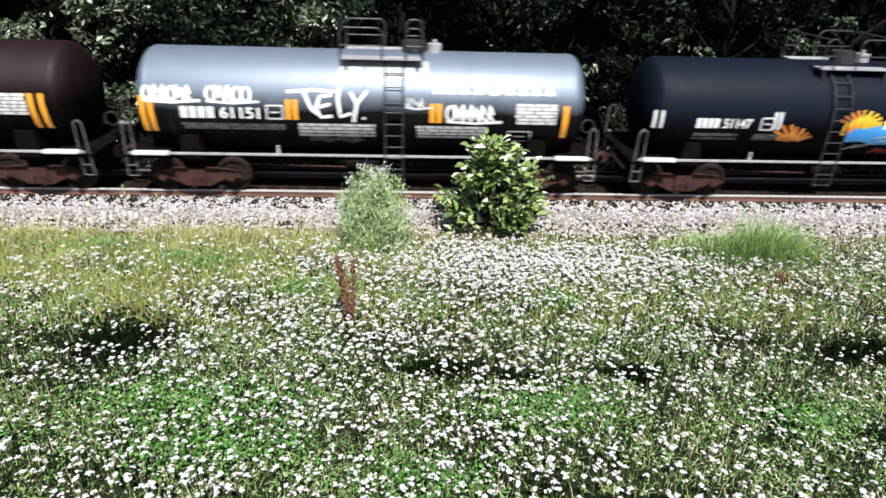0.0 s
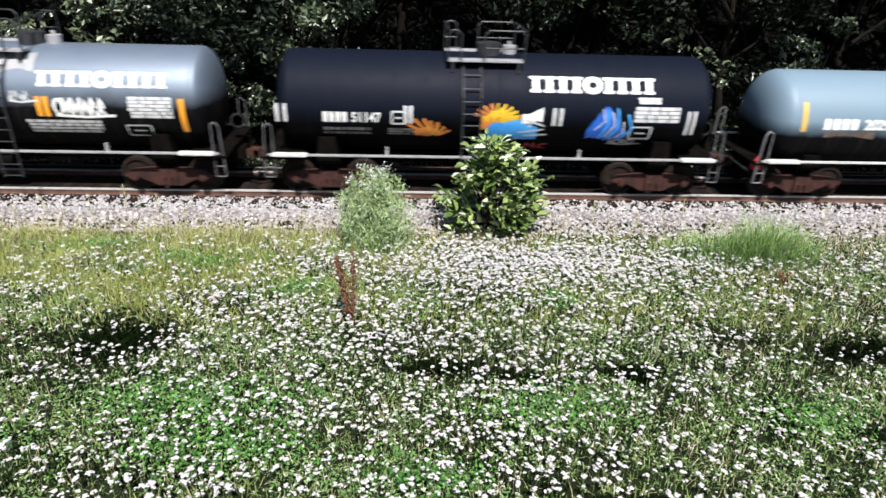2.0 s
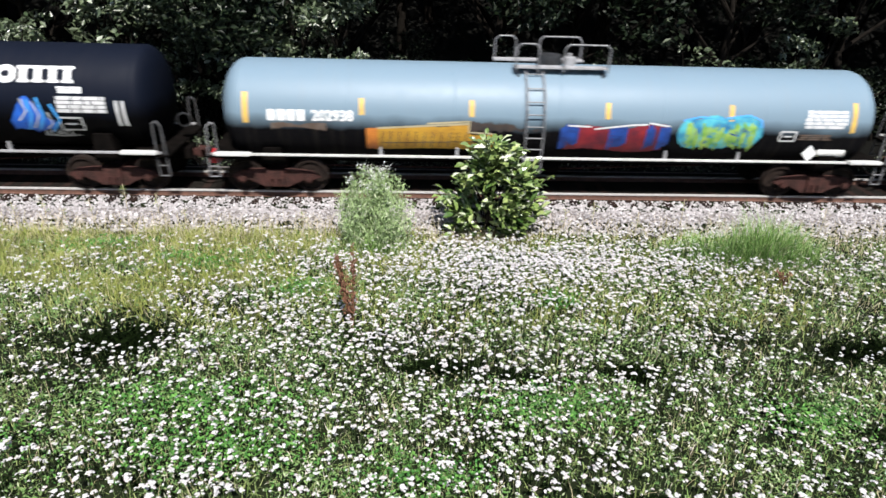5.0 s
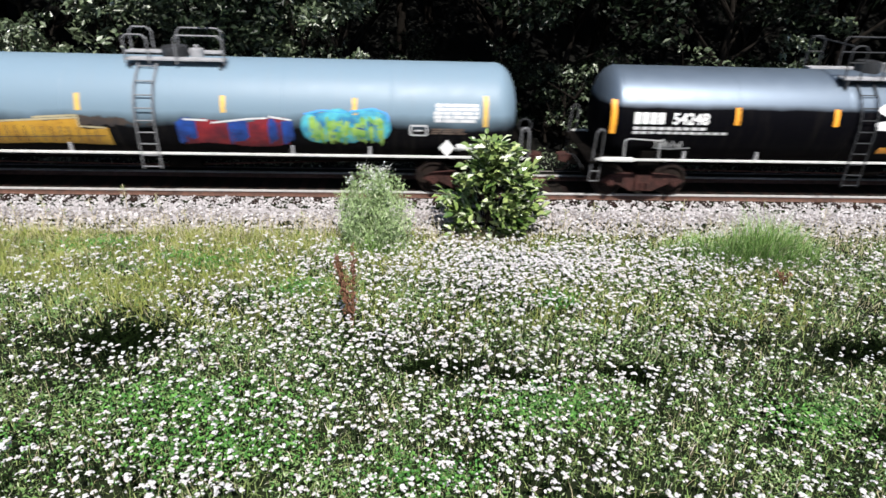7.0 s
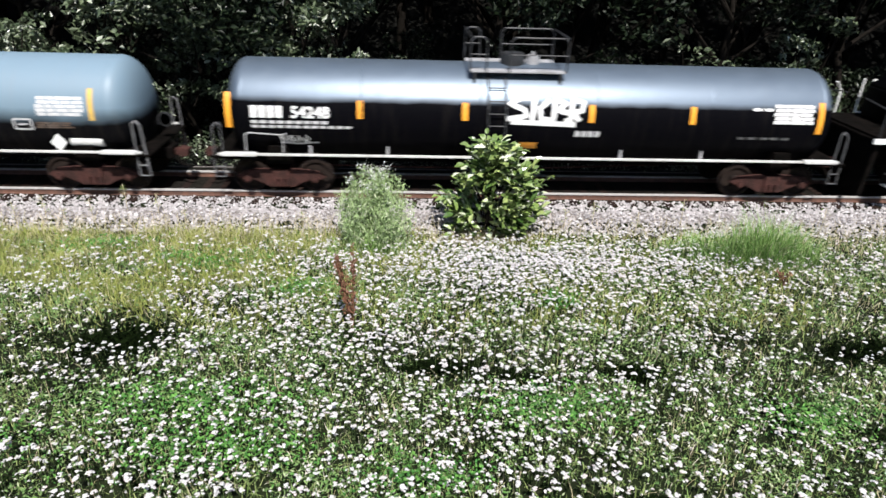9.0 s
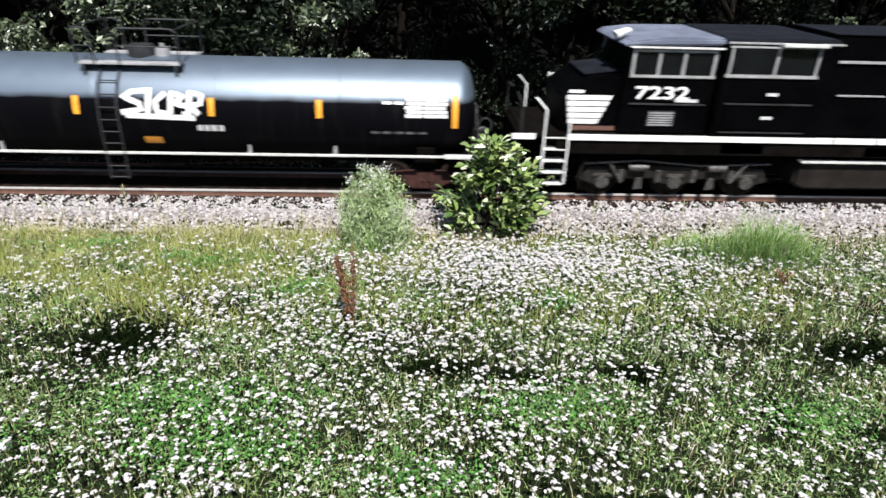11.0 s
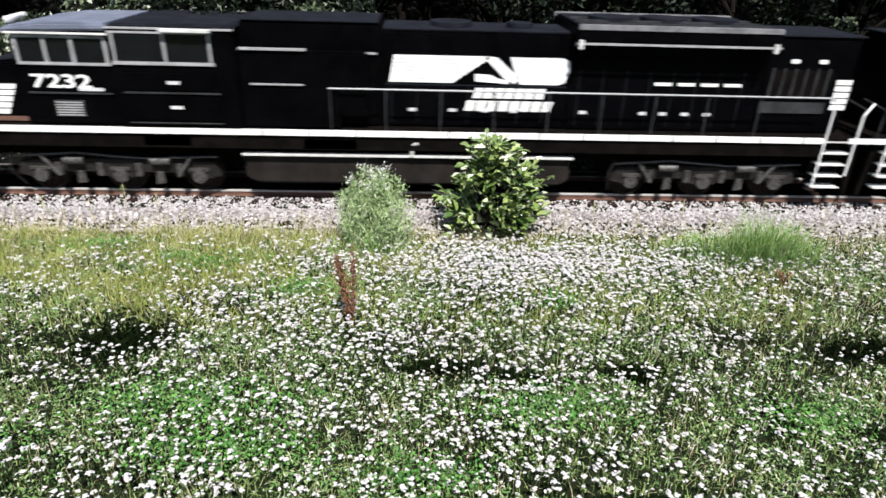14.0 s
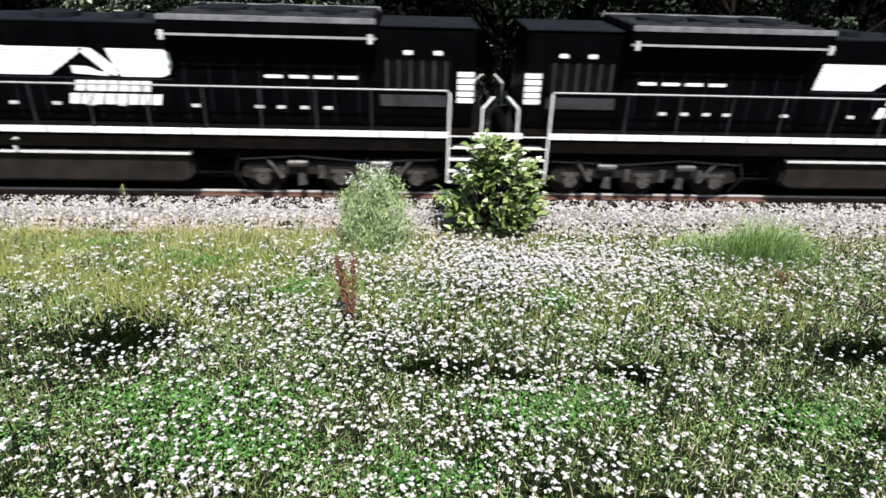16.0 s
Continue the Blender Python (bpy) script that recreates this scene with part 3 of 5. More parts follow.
def truck(car, x):
    t = part("bogie", BOLSTER, None, car, "rust-brown cast bogie with springs")
    t.location = (x, 0, 0)
    for me in SIDE_FRAME:
        part("side_frame", me, None, t)
    for k in (-0.89, 0.89):
        wheelset(car, x + k)


def coupler(car, x, s):
    g = Geo().box(min(x, x - s * 0.9), max(x, x - s * 0.9), -0.09, 0.09, 0.76, 0.94)
    g.prism([(x, 0.72), (x + s * 0.24, 0.76), (x + s * 0.26, 0.94), (x, 1.0)], -0.17, 0.15)
    part("coupler", g, M["rust"], car, "rusty knuckle coupler", 0.015)
    pts = [(x - s * 0.1, -0.25, 0.8), (x + s * 0.1, -0.28, 0.55), (x + s * 0.32, -0.2, 0.5)]
    part("air_hose", Geo().tube(pts, 0.03), M["black"], car, "black rubber air hose")


class Skin:
    """Paint on the near side of a tank: x along the car, z up, laid on the round shell."""
    def __init__(self, car, x0, r, zc):
        self.car, self.x0, self.r, self.zc = car, x0, r, zc
        self.drop = 0.06

    def arc(self, z):
        return self.r * math.asin(max(-1, min(1, (z - self.drop - self.zc) / self.r)))

    def lay(self, x, s, up=0.005):
        a = s / self.r
        return (x - self.x0, -(self.r + up) * math.cos(a), self.zc + (self.r + up) * math.sin(a))

    def ribbon(self, g, pts, w, up=0.005):
        q = [(x, self.arc(z)) for x, z in pts]
        fine = [q[0]]
        for a, b in zip(q, q[1:]):
            k = max(1, int(math.hypot(b[0] - a[0], b[1] - a[1]) / 0.12))
            fine += [(a[0] + (b[0] - a[0]) * i / k, a[1] + (b[1] - a[1]) * i / k) for i in range(1, k + 1)]
        m = max(1, int(w / 0.12))
        vs = []
        for i, p in enumerate(fine):
            a, b = fine[max(i - 1, 0)], fine[min(i + 1, len(fine) - 1)]
            dx, ds = b[0] - a[0], b[1] - a[1]
            d = math.hypot(dx, ds) or 1
            for j in range(m + 1):
                o = (j / m - 0.5) * w
                vs.append(self.lay(p[0] - ds / d * o, p[1] + dx / d * o, up))
        fs = [(i * (m + 1) + j, i * (m + 1) + j + 1, (i + 1) * (m + 1) + j + 1, (i + 1) * (m + 1) + j) for i in range(len(fine) - 1) for j in range(m)]
        g.add(vs, fs)

    def stroke(self, name, paths, w, material, label="", up=0.005):
        for p in paths:
            g = Geo()
            self.ribbon(g, p, w, up)
            up += 0.0004
            part(name, g, material, self.car, label)

    def blob(self, name, x0, x1, lo, hi, material, label="", up=0.005, rough=0.05, seed=0):
        """A filled patch between two uneven edges lo(u) and hi(u), u from 0 to 1."""
        n, m = max(8, int((x1 - x0) / 0.06)), 7
        rnd = random.Random(seed)
        vs = []
        for i in range(n + 1):
            u = i / n
            a, b = self.arc(lo(u)) + rnd.uniform(-rough, rough), self.arc(hi(u)) + rnd.uniform(-rough, rough)
            for j in range(m + 1):
                vs.append(self.lay(x0 + (x1 - x0) * u, a + (b - a) * j / m, up))
        fs = [(i * (m + 1) + j, i * (m + 1) + j + 1, (i + 1) * (m + 1) + j + 1, (i + 1) * (m + 1) + j) for i in range(n) for j in range(m)]
        return part(name, Geo().add(vs, fs), material, self.car, label)

    def bars(self, name, x0, x1, z, h, count, material, label="", gap=0.25, up=0.006):
        w = (x1 - x0) / count
        for i in range(count):
            x = x0 + i * w
            g = Geo()
            self.ribbon(g, [(x + w * gap / 2, z), (x + w * (1 - gap / 2), z)], h, up)
            part(name, g, material, self.car, label)

    def letters(self, name, text, x0, x1, z, h, material, label):
        """Numerals in the built-in font, wrapped on the shell."""
        V, F = text_mesh(text)
        xs, zs = [v[0] for v in V], [v[1] for v in V]
        sx, sz = (x1 - x0) / (max(xs) - min(xs)), h / (max(zs) - min(zs))
        s0 = self.arc(z) - h / 2
        vs = [self.lay(x0 + (v[0] - min(xs)) * sx, s0 + (v[1] - min(zs)) * sz, 0.014) for v in V]
        return part(name, Geo().add(vs, F), material, self.car, label)


def text_mesh(text):
    cu = bpy.data.curves.new("numerals", "FONT")
    cu.body, cu.size, cu.offset = text, 1.0, 0.025
    ob = new("numerals", cu)
    me = bpy.data.meshes.new_from_object(ob.evaluated_get(bpy.context.evaluated_depsgraph_get()))
    V, F = [tuple(v.co) for v in me.vertices], [tuple(p.vertices) for p in me.polygons]
    bpy.data.objects.remove(ob)
    bpy.data.curves.remove(cu)
    bpy.data.meshes.remove(me)
    return V, F


def ladder(car, x, r, zc, material, top, w=0.46, wide=0.12, splay=0.0, foot=0.55):
    """A ladder that follows the shell, both sides of the car."""
    for s in (-1, 1):
        pts = []
        for z in [top, top - 0.12, zc + r * 0.6, zc + r * 0.3, zc, 1.28, foot]:
            y = math.sqrt(max(r * r - (z - zc) ** 2, 0)) + 0.12 if z > zc else r + 0.14
            pts.append((max(y, 0.62), z))
        side = [Geo().tube([(x + e * w / 2 + splay * (top - z), s * y, z) for y, z in pts], 0.024) for e in (-1, 1)]
        whole = part("ladder", side[0], material, car, "steel side ladder")
        part("ladder_rail", side[1], material, whole)
        z = foot + 0.05
        while z < top:
            y = np.interp(z, [p[1] for p in pts][::-1], [p[0] for p in pts][::-1])
            xx = x + splay * (top - z)
            part("rung", Geo().rod((xx - w / 2, s * y, z), (xx + w / 2, s * y, z), 0.017), material, whole)
            z += 0.3


def tank_car(label, x0, half, r, zc, paint, pipe, heads, ladder_x, plat, ladder_mat, trucks=None, stubs=(), cage=0.9, spans=None, foot=0.55):
    """x0: the car's middle at the clip's start; half: half the tank's length."""
    car = thing("tank_car", label, "tank car", pose(x0, 0, 0), "tank cars of the freight train")
    CARS.append((car, x0))
    zc += 0.015
    n = 12
    prof = [(-half + heads * (1 - math.cos(a)), r * math.sin(a) ** 0.8) for a in [math.pi / 2 * i / n for i in range(1, n + 1)]]
    prof = [(-half - 0.0, 0.02)] + prof
    full = prof + [(-a, b) for a, b in prof[::-1]]
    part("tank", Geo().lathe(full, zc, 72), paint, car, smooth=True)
    k = max(3, round(2 * (half - heads) / 2.9))
    for i in range(k + 1):
        x = -half + heads + (2 * (half - heads)) * i / k
        part("weld_seam", Geo().lathe([(x - 0.02, r), (x - 0.012, r + 0.005), (x + 0.012, r + 0.005), (x + 0.02, r)], zc, 72), paint, car, smooth=True)
    # underframe
    part("centre_sill", Geo().box(-half - 0.5, half + 0.5, -0.28, 0.28, 0.72, 1.02), M["black"], car, bevel=0.01)
    L = half + 0.15
    for s in (-1, 1):
        part("side_rail", Geo().box(-L, L, s * 1.42 - 0.03, s * 1.42 + 0.03, 1.22, 1.27), pipe, car, "pale side sill rail")
        for x in stubs:
            y0, y1 = sorted((s * 1.34, s * 1.4))
            part("bracket", Geo().prism([(x - x0 - 0.045, 1.24), (x - x0 + 0.045, 1.24), (x - x0 + 0.025, 1.48), (x - x0 - 0.025, 1.48)], y0, y1), M["steel"], car, "grey rail bracket")
    tr = trucks or half - 1.35
    for s in (-1, 1):
        x = s * tr
        part("saddle", Geo().prism([(x - 0.3, 0.95), (x + 0.3, 0.95), (x + 0.22, zc - r * 0.55), (x - 0.22, zc - r * 0.55)], -1.25, 1.25), M["black"], car, "black tank saddle")
        part("end_platform", Geo().box(min(s * (half - 0.7), s * (half + 0.35)), max(s * (half - 0.7), s * (half + 0.35)), -1.45, 1.45, 1.14, 1.19), M["black"], car, bevel=0.008)
        part("step_board", Geo().box(min(s * (half - 0.85), s * (half + 0.05)), max(s * (half - 0.85), s * (half + 0.05)), -1.55, -1.36, 1.22, 1.3), M["pale"], car, "pale end step board", 0.012)
        for e in (-1, 1):
            g = Geo().tube([(s * (half + 0.28), e * 1.4, 0.62), (s * (half + 0.22), e * 1.4, 1.95), (s * (half + 0.12), e * 1.36, 2.06)], 0.022)
            g.tube([(s * (half + 0.02), e * 1.4, 0.62), (s * (half + 0.02), e * 1.4, 2.0), (s * (half + 0.12), e * 1.36, 2.06)], 0.02)
            for z in (0.62, 0.9):
                g.rod((s * (half + 0.02), e * 1.4, z), (s * (half + 0.28), e * 1.4, z), 0.018)
            part("grab_rail", g, M["ladder_grey"] if ladder_mat == M["ladder_grey"] else M["mid_steel"], car, "steel grab rail")
        truck(car, x)
        coupler(car, s * (half + 0.62), s)
        part("brake_wheel" if s > 0 else "uncoupling_lever", Geo().lathe([(-0.02, 0.2), (0.02, 0.2), (0.02, 0.16), (-0.02, 0.16)], 0, 20, "y", (s * (half + 0.34), 1.75)) if s > 0
             else Geo().tube([(s * (half + 0.45), -1.3, 0.95), (s * (half + 0.45), -0.3, 0.98), (s * (half + 0.6), -0.1, 1.0)], 0.02), M["dark_steel"], car)
    # brake gear under the tank
    part("brake_cylinder", Geo().rod((-0.6, -0.5, 0.72), (0.3, -0.5, 0.72), 0.17, 14), M["black"], car, smooth=True)
    part("air_reservoir", Geo().rod((0.8, 0.5, 0.7), (2.0, 0.5, 0.7), 0.2, 14), M["black"], car, smooth=True)
    part("brake_rod", Geo().tube([(-tr + 0.8, -0.35, 0.62), (-0.6, -0.5, 0.62), (tr - 0.8, 0.3, 0.62)], 0.025), M["rust"], car)
    part("outlet_valve", Geo().rod((0, 0, zc - r - 0.28), (0, 0, zc - r + 0.05), 0.16, 14), M["black"], car)
    # top fittings
    top = zc + r
    a, b = plat[0] - x0, plat[1] - x0
    lx = ladder_x - x0
    part("dome", Geo().rod((lx + 0.5, 0, top - 0.06), (lx + 0.5, 0, top + 0.26), 0.33, 24), M["dark_steel"], car, "round manway dome", 0.02)
    part("valve_housing", Geo().rod((lx + 1.05, 0, top - 0.05), (lx + 1.05, 0, top + 0.2), 0.18, 18).rod((lx + 1.05, 0, top + 0.2), (lx + 1.05, 0, top + 0.3), 0.05), M["steel"], car)
    for s in (-1, 1):
        y0, y1 = sorted((s * 0.6, s * 0.95)) if not spans else sorted((s * 0.4, s * 0.72))
        lift = 0.1 if spans else 0.0
        off = -0.4 if spans and s > 0 else 0.0
        part("top_walkway", Geo().box(a + off, b + off, y0, y1, top - 0.1 + lift, top - 0.05 + lift), M["steel"], car, "grating walkway beside the dome", 0.006)
        for x in (a + 0.1, b - 0.16):
            part("walkway_bracket", Geo().box(x, x + 0.06, y0, y1, top - 0.35, top - 0.1), M["dark_steel"], car)
        y = s * (0.72 if spans else 0.95)
        hi = top - 0.08 + cage + lift
        for c, d in ([(u - x0 + off, v - x0 + off) for u, v in spans] if spans else ((a, lx - 0.3), (lx + 0.3, b))):
            if d - c > 0.25:
                g = Geo().tube([(c, y, top - 0.08), (c, y, hi - 0.1), (c + 0.1, y, hi), (d - 0.1, y, hi), (d, y, hi - 0.1), (d, y, top - 0.08)], 0.024)
                if not spans:
                    g.rod((c, y, hi - 0.42), (d, y, hi - 0.42), 0.018)
                part("guard_rail", g, ladder_mat, car, "tubular safety rail")
    for x in (a, b) if not spans else ():
        part("cross_rail", Geo().rod((x, -0.95, top - 0.08 + cage), (x, 0.95, top - 0.08 + cage), 0.022), ladder_mat, car)
    ladder(car, lx, r, zc, ladder_mat, top - 0.05, foot=foot)
    return car, Skin(car, x0, r, zc)


def stripe(sk, x, z0, z1, material=None, w=0.13, pair=0.0):
    for k in ((0,) if not pair else (-pair, pair)):
        sk.stroke("hazard_stripe", [[(x + k, z0), (x + k, z1)]], w, material or M["orange"], "orange reflective stripe" if not material else "faded yellow stripe")


def panel(sk, x0, x1, z0, z1, material=None):
    """A block of small stencil lines that cannot be read."""
    z = z1
    rnd = random.Random(int(abs(x0) * 10))
    k = max(3, int((z1 - z0) / 0.09))
    g = Geo()
    for i in range(k):
        z = z1 - (z1 - z0) * (i + 0.5) / k
        x = x0 + rnd.uniform(0, 0.06)
        while x < x1 - 0.05:
            w = min(rnd.uniform(0.15, 0.45), x1 - x)
            sk.ribbon(g, [(x, z), (x + w, z)], (z1 - z0) / k * 0.84)
            x += w + 0.035
    tagged(part("stencil_panel", g, material or M["data_white"], sk.car, "small white stencilled lines"), kind="stuff")


def frame_box(sk, x, z, w, h):
    sk.stroke("stencil_box", [[(x - w / 2, z - h / 2), (x - w / 2, z + h / 2)], [(x + w / 2, z - h / 2), (x + w / 2, z + h / 2)], [(x - w / 2, z - h / 2), (x + w / 2, z - h / 2)],
                              [(x - w / 2, z + h / 2), (x + w / 2, z + h / 2)], [(x - w / 4, z), (x + w / 4, z)]], 0.045, M["data_white"], "white boxed stencil")


def scribble(sk, x0, x1, z0, z1, n, w, material, label, seed):
    rnd = random.Random(seed)
    paths = []
    for i in range(n):
        x = x0 + (x1 - x0) * (i + 0.5) / n
        d = (x1 - x0) / n
        k = rnd.randrange(3)
        if k == 0:
            paths.append([(x + 0.5 * d * math.cos(a), (z0 + z1) / 2 + (z1 - z0) * 0.42 * math.sin(a)) for a in [j * 0.7 for j in range(10)]])
        elif k == 1:
            paths.append([(x - d * 0.5, z1), (x - d * 0.1, z0 + rnd.uniform(0, 0.1)), (x + d * 0.2, z1 - rnd.uniform(0, 0.1)), (x + d * 0.6, z0)])
        else:
            paths.append([(x - d * 0.4, z0), (x - d * 0.1, z1), (x + d * 0.3, (z0 + z1) / 2), (x - d * 0.2, (z0 + z1) / 2), (x + d * 0.5, z0)])
    paths.append([(x0, z0 + 0.02), (x0 + (x1 - x0) * 0.6, z0 - 0.02), (x1 + 0.2, z0 + 0.03)])
    return sk.stroke("graffiti", paths, w, material, label)


def wordmark(sk, x0, x1, z, h):
    """A brand name as a row of plain slab shapes with a round device."""
    w = (x1 - x0) / 9.4
    for i in (0, 1, 2, 3, 5.4, 6.4, 7.4, 8.4):
        x = x0 + i * w
        g = Geo()
        sk.ribbon(g, [(x + 0.06 * w, z + h * 0.4), (x + 0.94 * w, z + h * 0.4)], h * 0.22)
        sk.ribbon(g, [(x + 0.5 * w, z - h * 0.5), (x + 0.5 * w, z + h * 0.34)], w * 0.46)
        sk.ribbon(g, [(x + 0.12 * w, z - h * 0.42), (x + 0.9 * w, z - h * 0.42)], h * 0.2, 0.0055)
        part("slab_letter", g, M["white"], sk.car, "white slab lettering shape")
    g = Geo()
    sk.ribbon(g, [(x0 + 4.7 * w + w * 0.55 * math.cos(a), z + h * 0.38 * math.sin(a)) for a in [j * 0.524 for j in range(13)]], w * 0.42)
    part("round_device", g, M["white"], sk.car, "white round device")


def cars():
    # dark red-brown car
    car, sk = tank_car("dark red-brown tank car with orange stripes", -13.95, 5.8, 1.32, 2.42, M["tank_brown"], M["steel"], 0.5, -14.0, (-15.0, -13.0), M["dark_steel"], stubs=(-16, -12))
    stripe(sk, -8.95, 1.85, 2.75, pair=0.13)
    panel(sk, -10.3, -9.2, 2.2, 2.75)
    stripe(sk, -12.0, 2.2, 2.7, pair=0.12)
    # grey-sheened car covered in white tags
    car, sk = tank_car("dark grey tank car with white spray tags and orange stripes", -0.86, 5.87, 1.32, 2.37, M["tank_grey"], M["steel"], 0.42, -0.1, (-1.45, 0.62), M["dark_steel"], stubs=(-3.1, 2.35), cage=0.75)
    stripe(sk, -6.3, 1.82, 2.75, pair=0.1)
    for x in (-2.78, -2.6):
        stripe(sk, x, 2.2, 2.72)
    for x in (0.88, 1.06):
        stripe(sk, x, 2.18, 2.68)
    stripe(sk, 4.36, 1.8, 2.68, w=0.15)
    wordmark(sk, 0.85, 4.07, 3.09, 0.34)
    panel(sk, 3.03, 4.12, 2.17, 2.72)
    frame_box(sk, 3.19, 1.82, 0.6, 0.3)
    frame_box(sk, -3.12, 2.39, 0.4, 0.34)
    sk.bars("reporting_mark", -5.5, -4.62, 2.36, 0.3, 4, M["white"], "white owner lettering as bars")
    sk.letters("car_number", "61151", -4.5, -3.5, 2.36, 0.3, M["white"], "white stencilled car number")
    panel(sk, -5.5, -2.9, 1.9, 2.08, M["grime"])
    panel(sk, -2.6, -0.6, 1.72, 2.12, M["data_white"])
    panel(sk, 0.45, 2.3, 1.72, 2.1, M["data_white"])
    scribble(sk, -6.35, -5.15, 2.62, 3.0, 6, 0.07, M["white"], "white sprayed tag", 3)
    scribble(sk, -4.8, -3.7, 2.62, 3.02, 5, 0.06, M["white"], "white sprayed tag", 8)
    sk.stroke("graffiti", [[(-2.8, 2.9), (-2.1, 2.95), (-1.62, 2.92)], [(-2.38, 2.93), (-2.2, 2.5), (-1.95, 2.3)], [(-1.68, 2.84), (-1.97, 2.8), (-2.08, 2.52), (-1.95, 2.28), (-1.68, 2.32)], [(-2.02, 2.54), (-1.72, 2.62)],
                           [(-1.45, 3.27), (-1.52, 2.72), (-1.46, 2.3), (-1.18, 2.4)], [(-1.2, 2.92), (-1.04, 2.64), (-0.78, 2.95)], [(-1.04, 2.64), (-1.14, 2.16)],
                           [(-0.9, 2.26), (-0.84, 2.28)]], 0.085, M["white"], "large white sprayed tag")
    scribble(sk, 1.25, 2.5, 2.2, 2.66, 6, 0.07, M["white"], "white sprayed tag", 21)
    scribble(sk, 0.2, 0.7, 2.55, 2.8, 3, 0.04, M["data_white"], "small sprayed tag", 5)
    sk.blob("chalky_spill", -1.5, 0.8, lambda u: 3.16 + 0.12 * u + 0.03 * math.sin(17 * u), lambda u: 3.6, M["steel"], "pale chalky spill below the hatch", 0.0035, 0.03, 4)
    sk.blob("lower_spill", -2.3, -0.9, lambda u: 1.55 + 0.05 * math.sin(14 * u), lambda u: 1.72 + 0.05 * math.sin(11 * u), M["grime"], "", 0.004, 0.03, 6)
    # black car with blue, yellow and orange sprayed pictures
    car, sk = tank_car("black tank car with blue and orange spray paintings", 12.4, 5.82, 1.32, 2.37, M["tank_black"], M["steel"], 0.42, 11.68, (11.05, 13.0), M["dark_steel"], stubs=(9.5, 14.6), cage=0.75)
    for x in (6.72, 6.92, 13.85, 14.03, 9.98, 10.12):
        stripe(sk, x, 2.15, 2.62, M["data_white"], 0.09)
    for x in (17.42, 17.58):
        stripe(sk, x, 1.95, 2.6, M["data_white"], 0.08)
    wordmark(sk, 13.15, 16.47, 3.18, 0.36)
    sk.bars("reporting_mark", 7.85, 8.5, 2.3, 0.27, 4, M["white"], "white owner lettering as bars")
    sk.letters("car_number", "51147", 8.6, 9.36, 2.3, 0.27, M["white"], "white stencilled car number")
    sk.bars("stencil_line", 7.85, 9.1, 1.98, 0.09, 8, M["grime"])
    sk.bars("stencil_line", 7.85, 9.1, 1.86, 0.07, 8, M["grime"])
    panel(sk, 9.5, 10.2, 1.82, 2.02, M["grime"])
    frame_box(sk, 9.8, 2.3, 0.34, 0.32)
    panel(sk, 15.96, 17.16, 2.28, 2.7)
    panel(sk, 16.02, 16.62, 2.76, 2.92, M["white"])
    frame_box(sk, 16.2, 1.98, 0.55, 0.34)
    sk.blob("graffiti", 10.2, 10.9, lambda u: 1.78 + 0.1 * abs(u - 0.5), lambda u: 1.95 + 0.12 * math.sin(math.pi * u), M["orange_spray"], "orange sprayed flames", 0.005, 0.03, 2)
    for i, (fx, fz) in enumerate(((10.05, 2.12), (10.2, 2.28), (10.45, 2.3), (10.62, 2.24), (10.82, 2.2), (11.0, 2.08), (11.14, 1.97))):
        sk.stroke("graffiti", [[(10.45 + i * 0.07, 1.84), (fx * 0.5 + 5.25 + i * 0.035, (1.84 + fz) / 2 + 0.03), (fx, fz)]], 0.085, M["orange_spray"], "orange sprayed flame tongue", 0.0056 + 0.0003 * i)
    sk.stroke("graffiti", [[(10.55, 2.1), (10.7, 1.85), (10.85, 2.1)]], 0.035, M["yellow_spray"], "yellow outline strokes", 0.007)
    for i in range(9):
        a = 0.25 + i * 0.32
        sk.stroke("graffiti", [[(12.35 + 0.3 * math.cos(a), 2.3 + 0.2 * math.sin(a)), (12.35 + 0.62 * math.cos(a), 2.3 + 0.42 * math.sin(a))]], 0.075, M["orange_spray"] if i > 4 else M["yellow_spray"], "sprayed sun ray", 0.0048)
    sun_hi = lambda u: 2.3 + 0.26 * math.sin(math.pi * u) + 0.03 * math.sin(26 * u)
    sk.blob("graffiti", 11.9, 12.95, lambda u: 2.02 + 0.06 * math.sin(5 * u), sun_hi, M["yellow_spray"], "yellow sprayed sun", 0.005, 0.03, 9)
    sk.blob("graffiti", 11.95, 12.4, lambda u: 2.05, lambda u: 2.3 + 0.1 * math.sin(15 * u), M["orange_spray"], "orange sprayed patch", 0.0062, 0.03, 14)
    sk.blob("graffiti", 12.1, 13.45, lambda u: 1.78 + 0.05 * math.sin(6 * u), lambda u: 2.06 + 0.22 * math.sin(math.pi * u) ** 0.7 + 0.04 * math.sin(14 * u), M["sky_spray"], "light blue sprayed cloud", 0.0075, 0.02, 11)
    sk.blob("graffiti", 13.0, 13.55, lambda u: 2.2 + 0.1 * u, lambda u: 2.42 + 0.2 * u, M["white"], "white sprayed highlight", 0.009, 0.04, 13)
    sk.stroke("graffiti", [[(12.3, 1.55), (12.6, 1.75), (12.5, 1.6), (12.95, 1.78)], [(12.95, 1.95), (13.6, 2.05)], [(13.1, 1.85), (13.7, 1.9)], [(13.1, 2.3), (13.6, 2.15)], [(13.4, 2.5), (13.2, 2.1)]], 0.05, M["data_white"], "white spray lines", 0.009)
